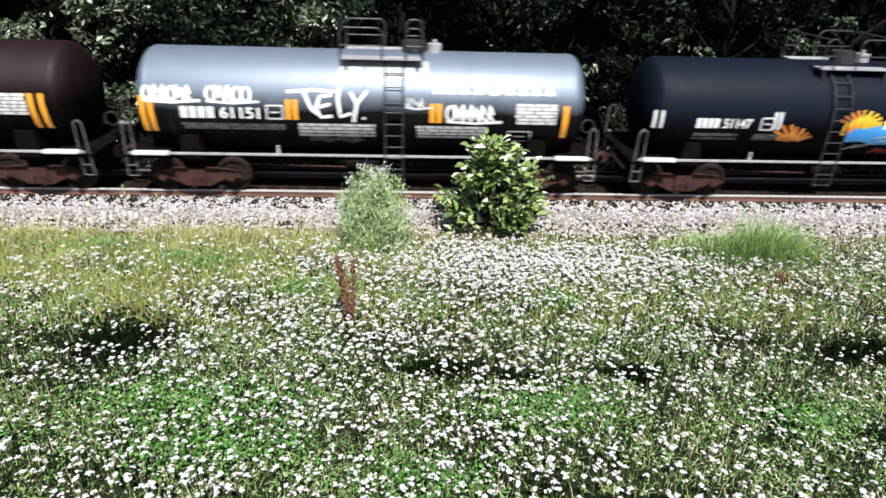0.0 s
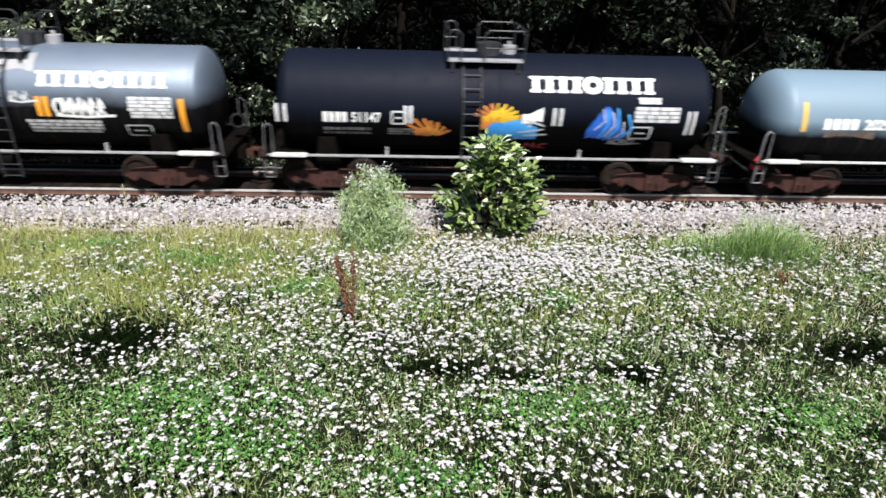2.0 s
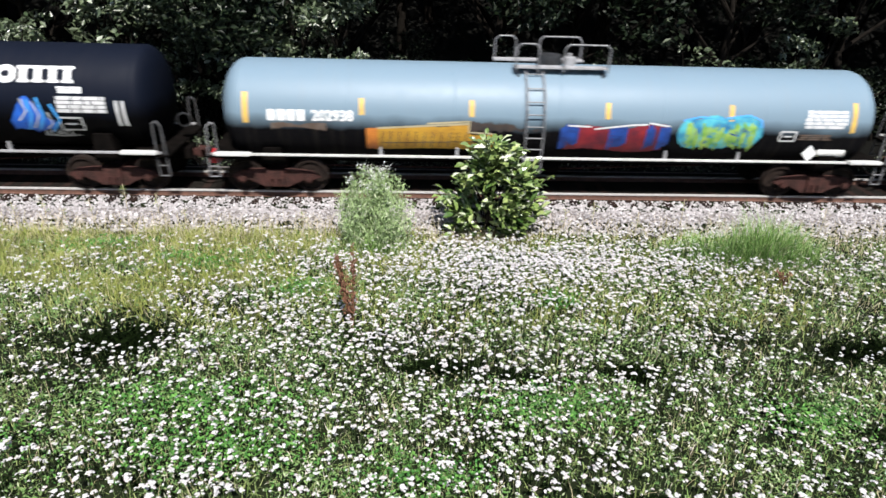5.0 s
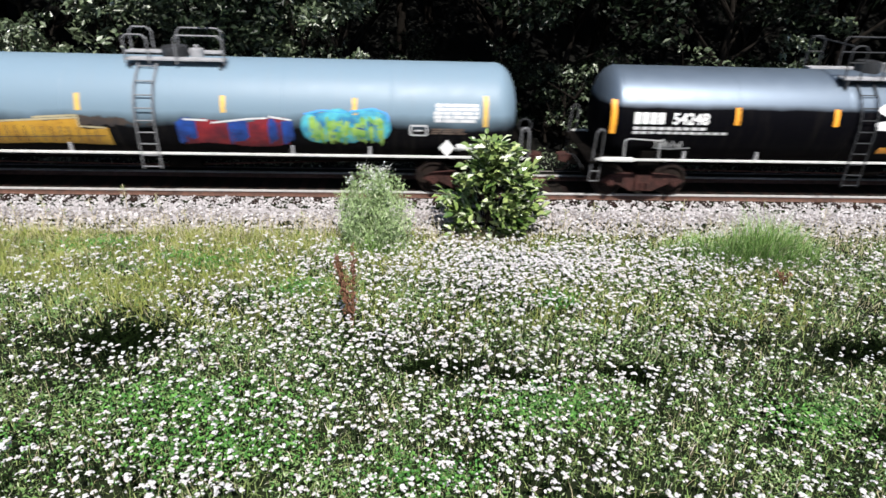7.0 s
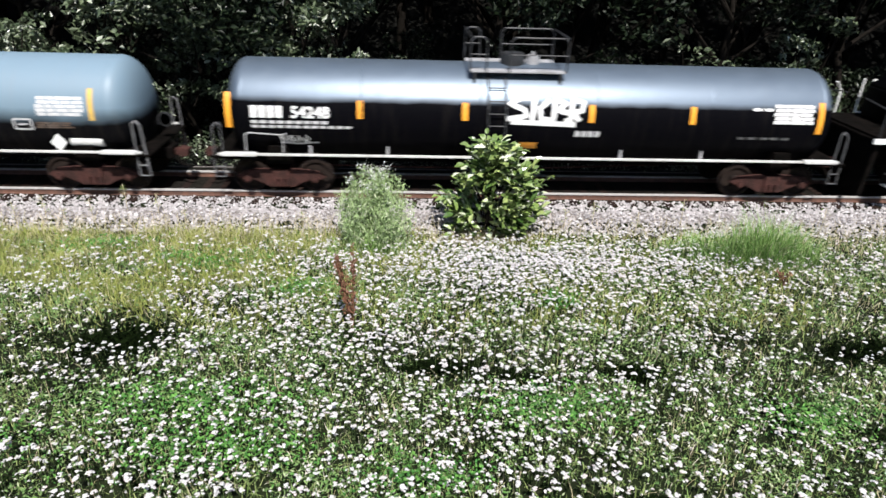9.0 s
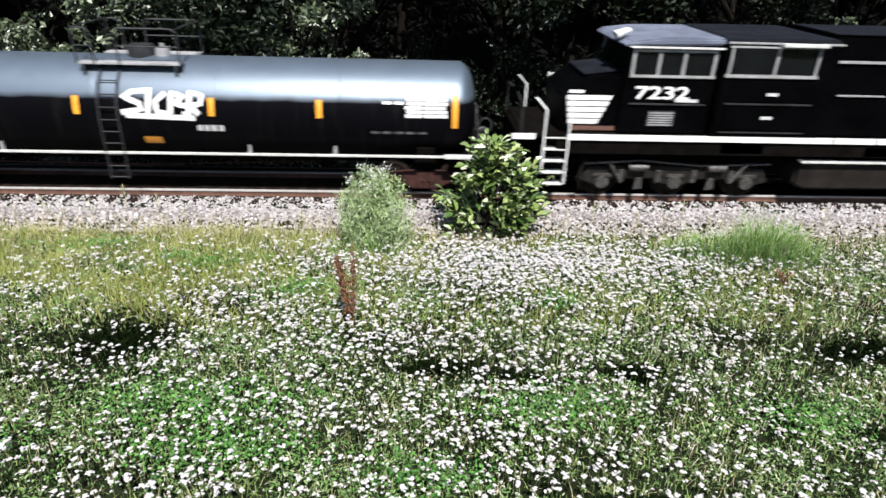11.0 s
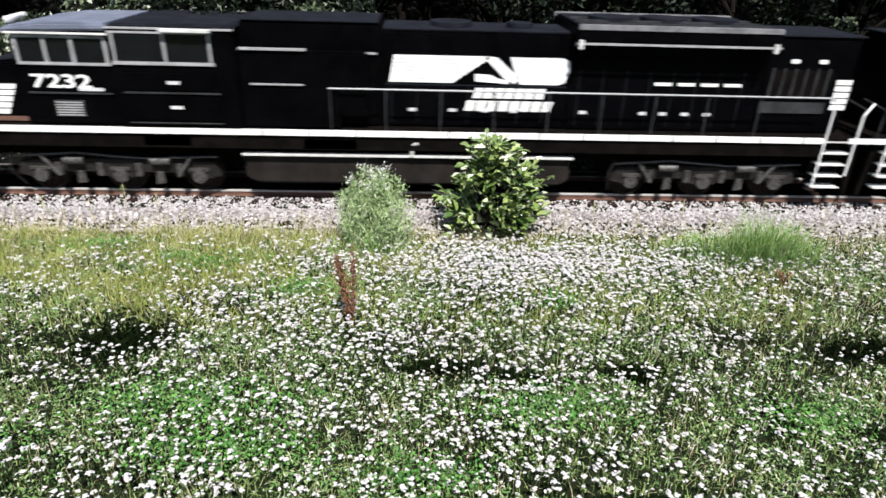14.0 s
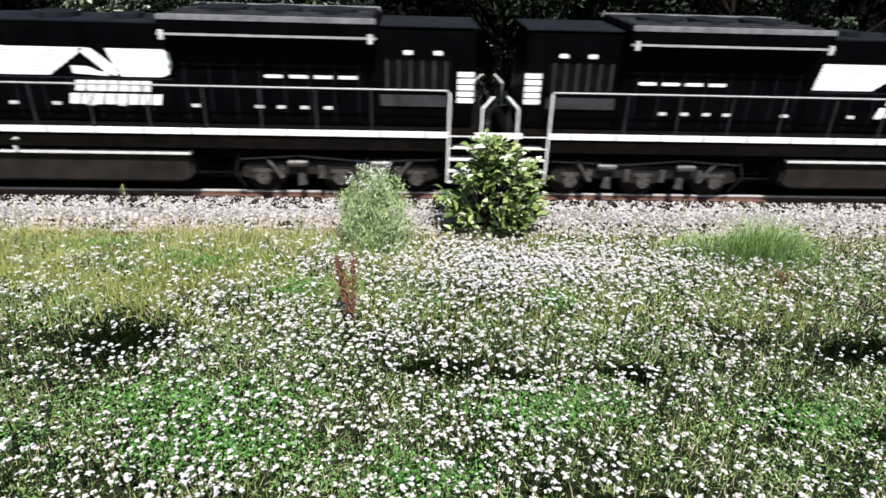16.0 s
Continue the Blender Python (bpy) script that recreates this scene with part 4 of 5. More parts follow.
    sk.stroke("graffiti", [[(13.2, 1.4), (13.22, 1.62), (13.34, 1.48), (13.44, 1.62), (13.46, 1.4)], [(13.78, 1.6), (13.6, 1.56), (13.58, 1.44), (13.78, 1.4)]], 0.075, M["red_paint"], "red sprayed stroke", 0.0085)
    sk.blob("graffiti", 14.75, 15.8, lambda u: 1.76 + 0.06 * u + 0.05 * math.sin(8 * u), lambda u: 2.05 + 0.6 * math.sin(math.pi * min(1, u * 1.1)) ** 1.2, M["blue_spray"], "deep blue sprayed wave", 0.005, 0.04, 17)
    sk.stroke("graffiti", [[(15.1, 1.8), (15.3, 2.2), (15.25, 2.6)], [(15.35, 1.8), (15.6, 2.2), (15.5, 2.65)], [(15.65, 1.75), (15.95, 2.1), (15.8, 2.5)]], 0.06, M["sky_spray"], "light blue strokes", 0.008)
    sk.stroke("graffiti", [[(14.95, 2.05), (15.2, 2.3), (15.12, 2.62)], [(15.25, 1.85), (15.48, 2.2), (15.38, 2.55)], [(15.55, 1.82), (15.75, 2.0), (15.7, 2.3)]], 0.035, M["data_white"], "thin white strokes", 0.0095)
    scribble(sk, 15.4, 16.1, 1.62, 1.8, 4, 0.035, M["data_white"], "small white tag", 33)
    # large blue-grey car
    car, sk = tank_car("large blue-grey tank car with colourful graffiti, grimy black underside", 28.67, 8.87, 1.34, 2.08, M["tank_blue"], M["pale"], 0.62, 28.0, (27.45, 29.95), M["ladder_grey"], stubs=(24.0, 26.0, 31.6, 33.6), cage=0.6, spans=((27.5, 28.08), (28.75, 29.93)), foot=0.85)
    stripe(sk, 20.58, 2.12, 2.86, M["gold"], 0.15)
    stripe(sk, 36.6, 2.1, 2.86, M["gold"], 0.13)
    for x in (23.52, 26.35, 29.92, 33.23):
        stripe(sk, x, 2.36, 2.76, M["gold"], 0.13)
    sk.letters("car_number", "202938", 22.25, 23.3, 2.33, 0.28, M["white"], "white stencilled car number")
    sk.bars("reporting_mark", 21.1, 22.1, 2.33, 0.28, 4, M["white"], "white owner lettering as bars")
    sk.blob("overspray_patch", 21.2, 22.6, lambda u: 1.97 + 0.05 * math.sin(4 * u), lambda u: 2.12 + 0.03 * math.sin(9 * u), M["brown_spray"], "faded brown overpainted patch", 0.004, 0.02, 3)
    sk.blob("graffiti", 23.85, 27.0, lambda u: 1.4 + 0.06 * math.sin(3 * u), lambda u: (2.02 + 0.16 * u if u < 0.78 else 1.9) + 0.02 * math.sin(20 * u), M["shade_yellow_spray"], "yellow sprayed panel, dulled for shade", 0.005, 0.012, 8)
    sk.blob("graffiti", 23.62, 23.92, lambda u: 1.42, lambda u: 2.03, M["orange_spray"], "orange-red sprayed edge", 0.0062, 0.015, 4)
    sk.stroke("graffiti", [[(23.9, 2.03), (26.3, 2.18)], [(25.2, 2.17), (26.3, 2.24), (26.3, 1.95), (26.95, 1.92)]], 0.05, M["straw"], "pale outline strokes", 0.0075)
    sk.stroke("graffiti", [[(24.0 + i * 0.22, 1.5), (24.05 + i * 0.22, 1.95)] for i in range(13)] + [[(24.0, 1.62), (26.9, 1.7)]], 0.025, M["brown_spray"], "thin brown strokes", 0.0075)
    sk.blob("overspray_patch", 26.3, 28.2, lambda u: 1.95 + 0.1 * u, lambda u: 2.2 + 0.06 * math.sin(5 * u) - 0.12 * u, M["umber_spray"], "dark brown overspray haze", 0.004, 0.05, 5)
    sk.blob("graffiti", 28.85, 31.5, lambda u: 1.48 + 0.05 * math.sin(7 * u), lambda u: 2.12 + 0.07 * math.sin(9 * u) + 0.08 * u, M["red_spray"], "dark red sprayed letters", 0.005, 0.02, 21)
    for a, b in ((28.7, 29.2), (30.0, 30.5), (31.0, 31.25), (31.35, 31.65)):
        sk.blob("graffiti", a, b, lambda u: 1.5 + 0.2 * u, lambda u: 2.12 + 0.1 * math.sin(3 * u), M["shade_blue_spray"], "blue sprayed letter edge, darkened for shade", 0.0065, 0.05, int(a * 10))
    sk.stroke("graffiti", [[(28.9, 2.18), (29.5, 2.16)], [(29.6, 2.1), (30.6, 2.22), (31.0, 2.24)], [(31.05, 2.28), (31.6, 2.2)]], 0.045, M["data_white"], "pale outline strokes", 0.008)
    oval = lambda s: (lambda u: 2.02 + s * (0.42 + 0.04 * math.sin(17 * u + s)) * max(0.02, 1 - (2 * u - 1) ** 6) ** 0.5 + 0.05 * u)
    sk.blob("graffiti", 31.85, 34.15, oval(-1), oval(1), M["cyan_spray"], "turquoise sprayed cloud", 0.005, 0.03, 31)
    rnd = random.Random(12)
    for i in range(9):
        c = 32.14 + 0.215 * i
        lo, hi = 1.66 + rnd.uniform(-0.06, 0.08), 2.2 + rnd.uniform(-0.12, 0.13)
        sk.blob("graffiti", c - 0.08, c + rnd.uniform(0.06, 0.15), lambda u: lo + 0.08 * math.sin(5 * u + i), lambda u: hi + 0.07 * math.sin(4 * u + i), M["green_spray"], "lime sprayed letter", 0.0065 + 0.0002 * i, 0.05, 40 + i)
    for name, n in (("cyan_spray", 12), ("green_spray", 9), ("shade_blue_spray", 5)):
        for k in range(n):
            x, z = rnd.uniform(32.05, 33.85), rnd.uniform(1.72, 2.3)
            sk.stroke("graffiti", [[(x, z), (x + rnd.uniform(-0.1, 0.1), z - rnd.uniform(0.08, 0.2)), (x + rnd.uniform(-0.15, 0.2), z - rnd.uniform(0.0, 0.15))]], rnd.uniform(0.03, 0.07), M[name], "short sprayed letter stroke", 0.0088 + 0.0001 * k)
    sk.stroke("graffiti", [[(31.95, 2.36), (32.4, 2.46), (33.0, 2.42)], [(33.1, 2.44), (33.7, 2.52), (34.05, 2.4), (34.1, 2.2)]], 0.04, M["sky_spray"], "pale turquoise outline strokes", 0.0105)
    panel(sk, 35.25, 36.42, 2.2, 2.68)
    frame_box(sk, 34.87, 1.98, 0.42, 0.26)
    panel(sk, 35.15, 36.1, 1.88, 2.05, M["brown_spray"])
    part("end_valve_pipe", Geo().rod((7.2, -1.1, 1.45), (8.0, -1.1, 1.45), 0.15, 16), M["pale"], car, "pale horizontal air reservoir", 0.015)
    part("brake_valve", Geo().box(-9.15, -8.9, -1.3, -1.1, 0.95, 1.15).rod((-9.1, -1.2, 1.15), (-9.0, -1.2, 1.32), 0.04, 8), M["red_paint"], car, "small red brake valve", 0.015)
    part("placard", Geo().prism([(6.75, 1.45), (6.95, 1.68), (7.15, 1.45), (6.95, 1.22)], -1.3, -1.29), M["white"], car, "white diamond placard")
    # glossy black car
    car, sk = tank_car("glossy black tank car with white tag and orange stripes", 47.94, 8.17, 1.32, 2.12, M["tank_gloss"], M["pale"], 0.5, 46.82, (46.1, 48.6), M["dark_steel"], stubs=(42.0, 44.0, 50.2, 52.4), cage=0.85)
    stripe(sk, 39.97, 1.98, 2.85, w=0.15)
    stripe(sk, 55.5, 2.05, 2.85, w=0.15)
    for x in (43.3, 46.0, 49.32, 52.02):
        stripe(sk, x, 2.26, 2.7, w=0.15)
    sk.letters("car_number", "54248", 41.55, 42.52, 2.4, 0.3, M["white"], "white stencilled car number")
    sk.bars("reporting_mark", 40.5, 41.35, 2.4, 0.3, 4, M["white"], "white owner lettering as bars")
    sk.bars("stencil_line", 40.5, 42.5, 2.14, 0.08, 9, M["data_white"])
    sk.bars("stencil_line", 40.5, 43.1, 2.02, 0.07, 12, M["data_white"])
    scribble(sk, 41.2, 42.0, 1.55, 1.78, 5, 0.04, M["data_white"], "small grey tag", 12)
    sk.stroke("graffiti", [[(47.85, 2.85), (47.4, 2.82), (47.15, 2.7), (47.55, 2.55), (47.6, 2.4), (47.1, 2.32)], [(47.8, 2.82), (47.75, 2.3)], [(48.2, 2.8), (47.95, 2.6), (47.98, 2.35), (48.25, 2.3)],
                           [(48.3, 2.3), (48.35, 2.8), (48.65, 2.72), (48.4, 2.55), (48.7, 2.5)], [(48.6, 2.3), (48.75, 2.3)], [(48.75, 2.2), (48.8, 2.82), (49.1, 2.75), (49.05, 2.55), (48.8, 2.52), (49.0, 2.3)],
                           [(47.2, 2.25), (48.9, 2.2)]], 0.13, M["white"], "thick white sprayed tag")
    panel(sk, 54.2, 55.3, 2.3, 2.8, M["white"])
    sk.bars("stencil_line", 53.6, 54.2, 2.66, 0.07, 2, M["white"])
    sk.bars("stencil_line", 53.3, 54.8, 1.9, 0.07, 5, M["grime"])
    sk.bars("stencil_line", 48.9, 49.6, 1.95, 0.16, 4, M["data_white"])
    sk.blob("hazard_label", 47.5, 47.95, lambda u: 1.48, lambda u: 1.68, M["orange"], "orange warning label", 0.005, 0.0, 1)
    g = Geo()
    for x in (40.35, 41.3):
        g.tube([(x - 47.94, -1.42, 1.24), (x - 47.94, -1.36, 1.75), (x - 47.94 + 0.1, -1.36, 1.8)], 0.02)
    g.tube([(40.45 - 47.94, -1.36, 1.8), (41.3 - 47.94, -1.36, 1.75)], 0.02)
    part("hand_rail", g, M["steel"], car, "thin grey hand rail")


# ---- locomotives ----
def locomotive(x0, flip, label):
    lo = thing("locomotive", label, "locomotive", pose(x0, 0, 0), "diesel locomotives")
    CARS.append((lo, x0))
    k = -1 if flip else 1

    def P(name, g, material, lab="", bevel=0.0, smooth=False, parent=None):
        g.v = [(x, y, z * 0.972) for x, y, z in g.v]
        return part(name, g, material, parent or lo, lab, bevel, smooth, flip)

    P("frame", Geo().box(-11.0, 11.3, -1.5, 1.5, 1.45, 1.84).box(-12.0, 12.15, -0.9, 0.9, 1.05, 1.7), M["black"], bevel=0.015)
    for s in (-1, 1):
        y0, y1 = sorted((s * 1.5, s * 1.56))
        P("sill_stripe", Geo().box(-10.75, 11.12, y0, y1, 1.85, 2.0), M["white"], "white sill stripe")
        g = Geo()
        for i in range(13):
            g.box(-3.6 + i * 1.18, -3.57 + i * 1.18, min(s * 1.555, s * 1.57), max(s * 1.555, s * 1.57), 1.84, 2.01)
        tagged(P("sill_joint", g, M["black"]), kind="stuff")
    P("walkway", Geo().box(-11.9, 12.2, -1.5, 1.5, 1.9, 1.97), M["black"], bevel=0.008)
    # nose and cab
    P("nose", Geo().prism([(-10.9, 1.97), (-10.9, 2.95), (-10.2, 3.45), (-9.3, 3.52), (-9.3, 1.97)], -1.15, 1.15), M["loco"], "black wide nose", 0.06)
    P("nose_top", Geo().prism([(-10.35, 3.44), (-9.4, 3.56), (-9.4, 3.6), (-10.35, 3.48)], -0.9, 0.9), M["loco_roof"], "grey nose top", 0.01)
    P("cab_front", Geo().prism([(-9.42, 1.97), (-9.42, 3.5), (-9.1, 4.3), (-7.0, 4.42), (-7.0, 1.97)], -1.32, 1.32), M["loco"], bevel=0.05)
    P("cab_roof", Geo().prism([(-9.55, 4.26), (-9.4, 4.4), (-8.6, 4.5), (-7.0, 4.52), (-7.0, 4.34), (-9.2, 4.28)], -1.42, 1.42), M["visor"], "cab roof with reflected sky set in its blue-grey", 0.05)
    cab = P("cab_side", Geo().box(-7.0, -4.05, -1.55, 1.55, 1.97, 4.45), M["loco"], "black cab side", 0.05)
    P("cab_side_roof", Geo().prism([(-7.0, 4.45), (-6.9, 4.54), (-4.15, 4.56), (-4.05, 4.45)], -1.5, 1.5), M["loco_roof"], "", 0.03)
    for s in (-1, 1):
        def yb(a, b):
            return sorted((s * a, s * b))
        P("roof_edge", Geo().box(-7.0, -4.05, *yb(1.5, 1.58), 4.42, 4.46), M["steel"], "grey roof gutter")
        P("roof_edge", Geo().box(-9.4, -7.0, *yb(1.36, 1.45), 4.24, 4.28), M["pale"], "pale roof gutter")
        w = P("window", Geo().box(-9.2, -7.15, *yb(1.3, 1.335), 3.56, 4.12), M["glass"], "dark cab window")
        g = Geo()
        for x in (-9.28, -8.62, -7.98, -7.2):
            g.box(x, x + 0.075, *yb(1.3, 1.36), 3.5, 4.2)
        g.box(-9.28, -7.09, *yb(1.3, 1.365), 3.49, 3.56).box(-9.28, -7.125, *yb(1.3, 1.365), 4.14, 4.2)
        P("window_frame", g, M["steel"], "pale grey window frame", 0.006, parent=w)
        w = P("window", Geo().box(-6.85, -4.7, *yb(1.55, 1.562), 3.68, 4.3), M["glass"], "dark sliding cab windows")
        g = Geo()
        for x in (-6.9, -5.72, -4.66):
            g.box(x, x + 0.06, *yb(1.55, 1.59), 3.64, 4.34)
        g.box(-6.95, -4.55, *yb(1.55, 1.6), 3.58, 3.66).box(-6.95, -4.55, *yb(1.55, 1.58), 4.32, 4.37)
        P("window_frame", g, M["steel"], "pale grey window frame", 0.006, parent=w)
        P("sun_visor", Geo().prism([(-5.7, 4.38), (-4.55, 4.38), (-4.55, 4.46), (-5.7, 4.46)], *yb(1.5, 1.75)), M["pale"], "pale window visor", 0.01)
        P("door_panel", Geo().box(-6.75, -4.6, *yb(1.55, 1.575), 2.95, 3.4).box(-6.75, -4.6, *yb(1.55, 1.575), 2.2, 2.85), M["loco"], "black panel with rounded edges", 0.012)
        P("panel_ledge", Geo().box(-6.8, -4.5, *yb(1.55, 1.61), 2.88, 2.92).box(-6.8, -4.5, *yb(1.55, 1.6), 2.12, 2.15).box(-9.2, -7.2, *yb(1.32, 1.37), 2.78, 2.82), M["dark_steel"], "", 0.006)
        for q in (3.12, 2.5):
            P("plate", Geo().box(-5.75, -5.45, *yb(1.575, 1.585), q, q + 0.08), M["data_white"], "small white plate")
        P("plate", Geo().box(-8.0, -7.4, *yb(1.32, 1.335), 2.86, 2.94), M["data_white"], "small white plate")
        # front stripes
        for i in range(5):
            z = 2.9 - i * 0.16
            P("nose_stripe", Geo().prism([(-10.78 + i * 0.02, z - 0.064), (-9.64 - i * 0.07, z - 0.064), (-9.58 - i * 0.07, z + 0.064), (-10.78 + i * 0.02, z + 0.064)], *yb(1.15, 1.158)), M["white"], "white nose stripe")
        P("white_plate", Geo().box(-10.75, -10.35, *yb(1.15, 1.16), 3.02, 3.1), M["white"])
        P("grille", Geo().box(-8.65, -7.95, *yb(1.32, 1.345), 2.2, 2.62), M["dark_steel"], "louvred grille")
        g = Geo()
        for i in range(6):
            g.box(-8.62, -7.98, *yb(1.345, 1.362), 2.23 + i * 0.065, 2.26 + i * 0.065)
        P("louvre", g, M["steel"], "grey louvre blades")
    rust = Geo().box(-10.6, -8.9, -1.168, -1.16, 2.02, 2.14)
    P("rust_streak", rust, M["rail_rust"], "rust-brown stain")
    # hood
    P("hood_front", Geo().box(-4.05, -0.6, -1.0, 1.0, 1.97, 4.62), M["loco"], "black equipment hood", 0.05)
    P("hood_front_top", Geo().box(-4.0, -0.65, -1.03, 1.03, 4.62, 4.66), M["loco_roof"], bevel=0.015)
    P("blower_duct", Geo().box(-4.05, -0.9, -1.38, -1.0, 2.3, 3.95).box(-4.05, -1.6, -1.42, -1.0, 2.0, 3.1), M["loco"], "black blower duct", 0.06)
    P("hood_ledge", Geo().box(-4.0, -2.4, -1.44, -1.36, 3.97, 4.03).box(-4.0, -0.7, -1.06, -1.0, 3.86, 3.91).box(-3.8, -2.5, -1.46, -1.41, 3.12, 3.16), M["steel"], "grey drip ledge", 0.005)
    P("hood_middle", Geo().box(-0.6, 4.25, -0.97, 0.97, 1.97, 4.46), M["loco"], "black engine hood", 0.06)
    P("hood_middle_top", Geo().box(-0.55, 4.2, -0.85, 0.85, 4.46, 4.5).rod((1.2, 0, 4.5), (1.2, 0, 4.62), 0.55, 20).rod((3.0, 0, 4.5), (3.0, 0, 4.62), 0.35, 18), M["loco_roof"], "", 0.01)
    P("radiator_hood", Geo().box(4.25, 9.35, -1.0, 1.0, 1.97, 4.3), M["loco"], "black radiator hood", 0.04)
    P("radiator_wing", Geo().prism([(4.2, 4.34), (9.35, 4.34), (9.35, 4.72), (4.2, 4.72)], -1.52, 1.52).box(4.35, 9.2, -1.3, 1.3, 4.0, 4.34), M["loco"], "flared radiator section", 0.05)
    P("radiator_top", Geo().box(4.3, 9.25, -1.48, 1.48, 4.72, 4.75), M["loco_roof"], "grey radiator top", 0.01)
    for y in (-1.56, 1.52):
        P("radiator_edge", Geo().box(4.2, 9.35, y, y + 0.04, 4.3, 4.35), M["steel"])
    for y in (-1.54, 1.38):
        P("radiator_rim", Geo().box(4.22, 9.33, y, y + 0.16, 4.64, 4.78), M["ladder_grey"], "pale grey radiator rim", 0.02)
    for y in (-1.1, -0.5, 0.1):
        P("radiator_slat", Geo().box(4.35, 9.2, y - 0.05, y + 0.05, 4.75, 4.79), M["dark_steel"], "dark roof slat")
    for x in (4.3, 9.2):
        P("lifting_eye", Geo().rod((x, -1.56, 4.2), (x, -1.56, 4.42), 0.06, 10), M["pale"])
    for i in range(3):
        P("radiator_fan", Geo().rod((5.4 + i * 1.4, 0, 4.75), (5.4 + i * 1.4, 0, 4.85), 0.6, 24), M["loco_roof"], "round fan housing")
    P("hood_rear", Geo().box(9.35, 11.8, -1.0, 1.0, 1.97, 4.55), M["loco"], "black rear hood", 0.06)
    P("hood_rear_top", Geo().box(9.4, 11.85, -1.05, 1.05, 4.55, 4.6), M["loco_roof"], "", 0.015)
    for s in (-1, 1):
        def yb(a, b):
            return sorted((s * a, s * b))
        g = Geo()
        for i in range(7):
            g.box(-0.35 + i * 0.66, -0.33 + i * 0.66, *yb(0.97, 0.985), 2.1, 3.1)
        g.box(-0.5, 4.2, *yb(0.97, 0.985), 3.1, 3.13)
        for i in range(8):
            g.box(4.5 + i * 0.62, 4.52 + i * 0.62, *yb(1.0, 1.015), 2.1, 3.6)
        P("door_seam", g, M["loco_roof"])
        # latches and small plates
        for x in (0.1, 1.15, 2.0, 2.75, 4.6, 6.2, 6.75, 7.35, 7.95):
            P("door_latch", Geo().box(x, x + 0.2, *yb(1.0, 1.03), 2.42, 2.5), M["data_white"])
        for i in range(4):
            P("white_bar", Geo().box(6.5 + i * 0.62, 6.95 + i * 0.62, *yb(1.0, 1.03), 3.22, 3.3), M["white"], "white marking bar")
        for x in (10.0, 10.75):
            P("number_board", Geo().box(x, x + 0.22, *yb(1.0, 1.03), 3.88, 3.98), M["white"])
        P("rear_grille", Geo().box(9.5, 11.2, *yb(1.0, 1.03), 3.0, 3.7), M["black"])
        g = Geo()
        for i in range(6):
            g.box(9.55 + i * 0.3, 9.6 + i * 0.3, *yb(1.03, 1.06), 2.95, 3.75)
        g.box(9.4, 11.2, *yb(1.03, 1.05), 2.55, 2.85)
        P("grille_bar", g, M["dark_steel"], "grey grille bars")
        for i in range(5):
            z = 3.4 - i * 0.17
            P("end_stripe", Geo().box(11.38, 11.8, *yb(1.0, 1.012), z - 0.066, z + 0.066), M["white"], "white end stripe")
    # flag and letter shapes on the hood
    def mark(name, polys, material, lab):
        g = Geo()
        for p in polys:
            g.prism([(ox - 0.4 + (x - ox + 0.45) * 0.943, z * 0.972) for x, z in p], -1.0, -0.98)
        return part(name, g, material, lo, lab)
    ox = -3.72 if flip else 0.0
    bars = []
    for i in range(7):
        z1 = 3.87 - i * 0.1
        z0, e = z1 - 0.09, i * 0.09
        bars.append([(ox - 0.34 - e * 0.22, z0), (ox + 2.2 - e * 1.7, z0), (ox + 2.32 - e * 1.7, z1), (ox - 0.32 - e * 0.22, z1)])
    for p in bars:
        mark("flag_bar", [p], M["white"], "white flag emblem bar")
    def q(u, v):
        return (ox + 4.45 - (380 - u) / 107, 3.87 - (v - 165) / 95 * 0.7)
    shapes = [[q(*c) for c in p] for p in (
        [(104, 226), (150, 228), (176, 243), (196, 246), (206, 259), (106, 252)],
        [(128, 168), (166, 166), (236, 240), (222, 259), (196, 246), (176, 222)],
        [(206, 166), (360, 166), (378, 176), (382, 214), (370, 250), (350, 260), (238, 260), (224, 232)])]
    mark("block_emblem", shapes, M["white"], "white swoosh and solid block emblem")
    rows = []
    for j, (a, b, z) in enumerate(((1.84, 3.84, 2.79), (1.62, 4.08, 2.45))):
        w = (b - a) / (7 if j == 0 else 8)
        for i in range(7 if j == 0 else 8):
            x = ox + a + i * w
            rows.append([(x, z), (x + w * 0.82, z), (x + w * 0.82 + 0.07, z + 0.27), (x + 0.07, z + 0.27)])
    for p in rows:
        mark("name_bar", [p], M["white"], "white slanted lettering bar")
    if not flip:
        V, F = text_mesh("7232")
        xs, zs = [v[0] for v in V], [v[1] for v in V]
        g = Geo().add([(-9.08 + (x - min(xs)) / (max(xs) - min(xs)) * 1.42, -1.338, 2.84 + (q - min(zs)) / (max(zs) - min(zs)) * 0.34) for x, q, _ in V], F)
        part("road_number", g, M["white"], lo, "white cab road number")
    # handrails, stanchions and steps
    for s in (-1, 1):
        y = s * 1.5
        P("hand_rail", Geo().tube([(-1.9, y, 3.08), (11.1, y, 3.08), (11.16, y, 3.0)], 0.026), M["steel"], "grey hand rail")
        for i in range(9):
            x = -1.85 + i * 1.38
            P("stanchion", Geo().rod((x, y, 1.95), (x, y, 3.08), 0.02), M["dark_steel"])
        for a, b, d in ((-11.36, -10.72, -1), (12.0, 11.16, 1)):
            st = P("step_well", Geo().box(min(a, b), max(a, b), *sorted((s * 1.15, s * 1.2)), 0.55, 1.95), M["black"], "black step well")
            for q in range(5):
                z = 0.56 + q * 0.33
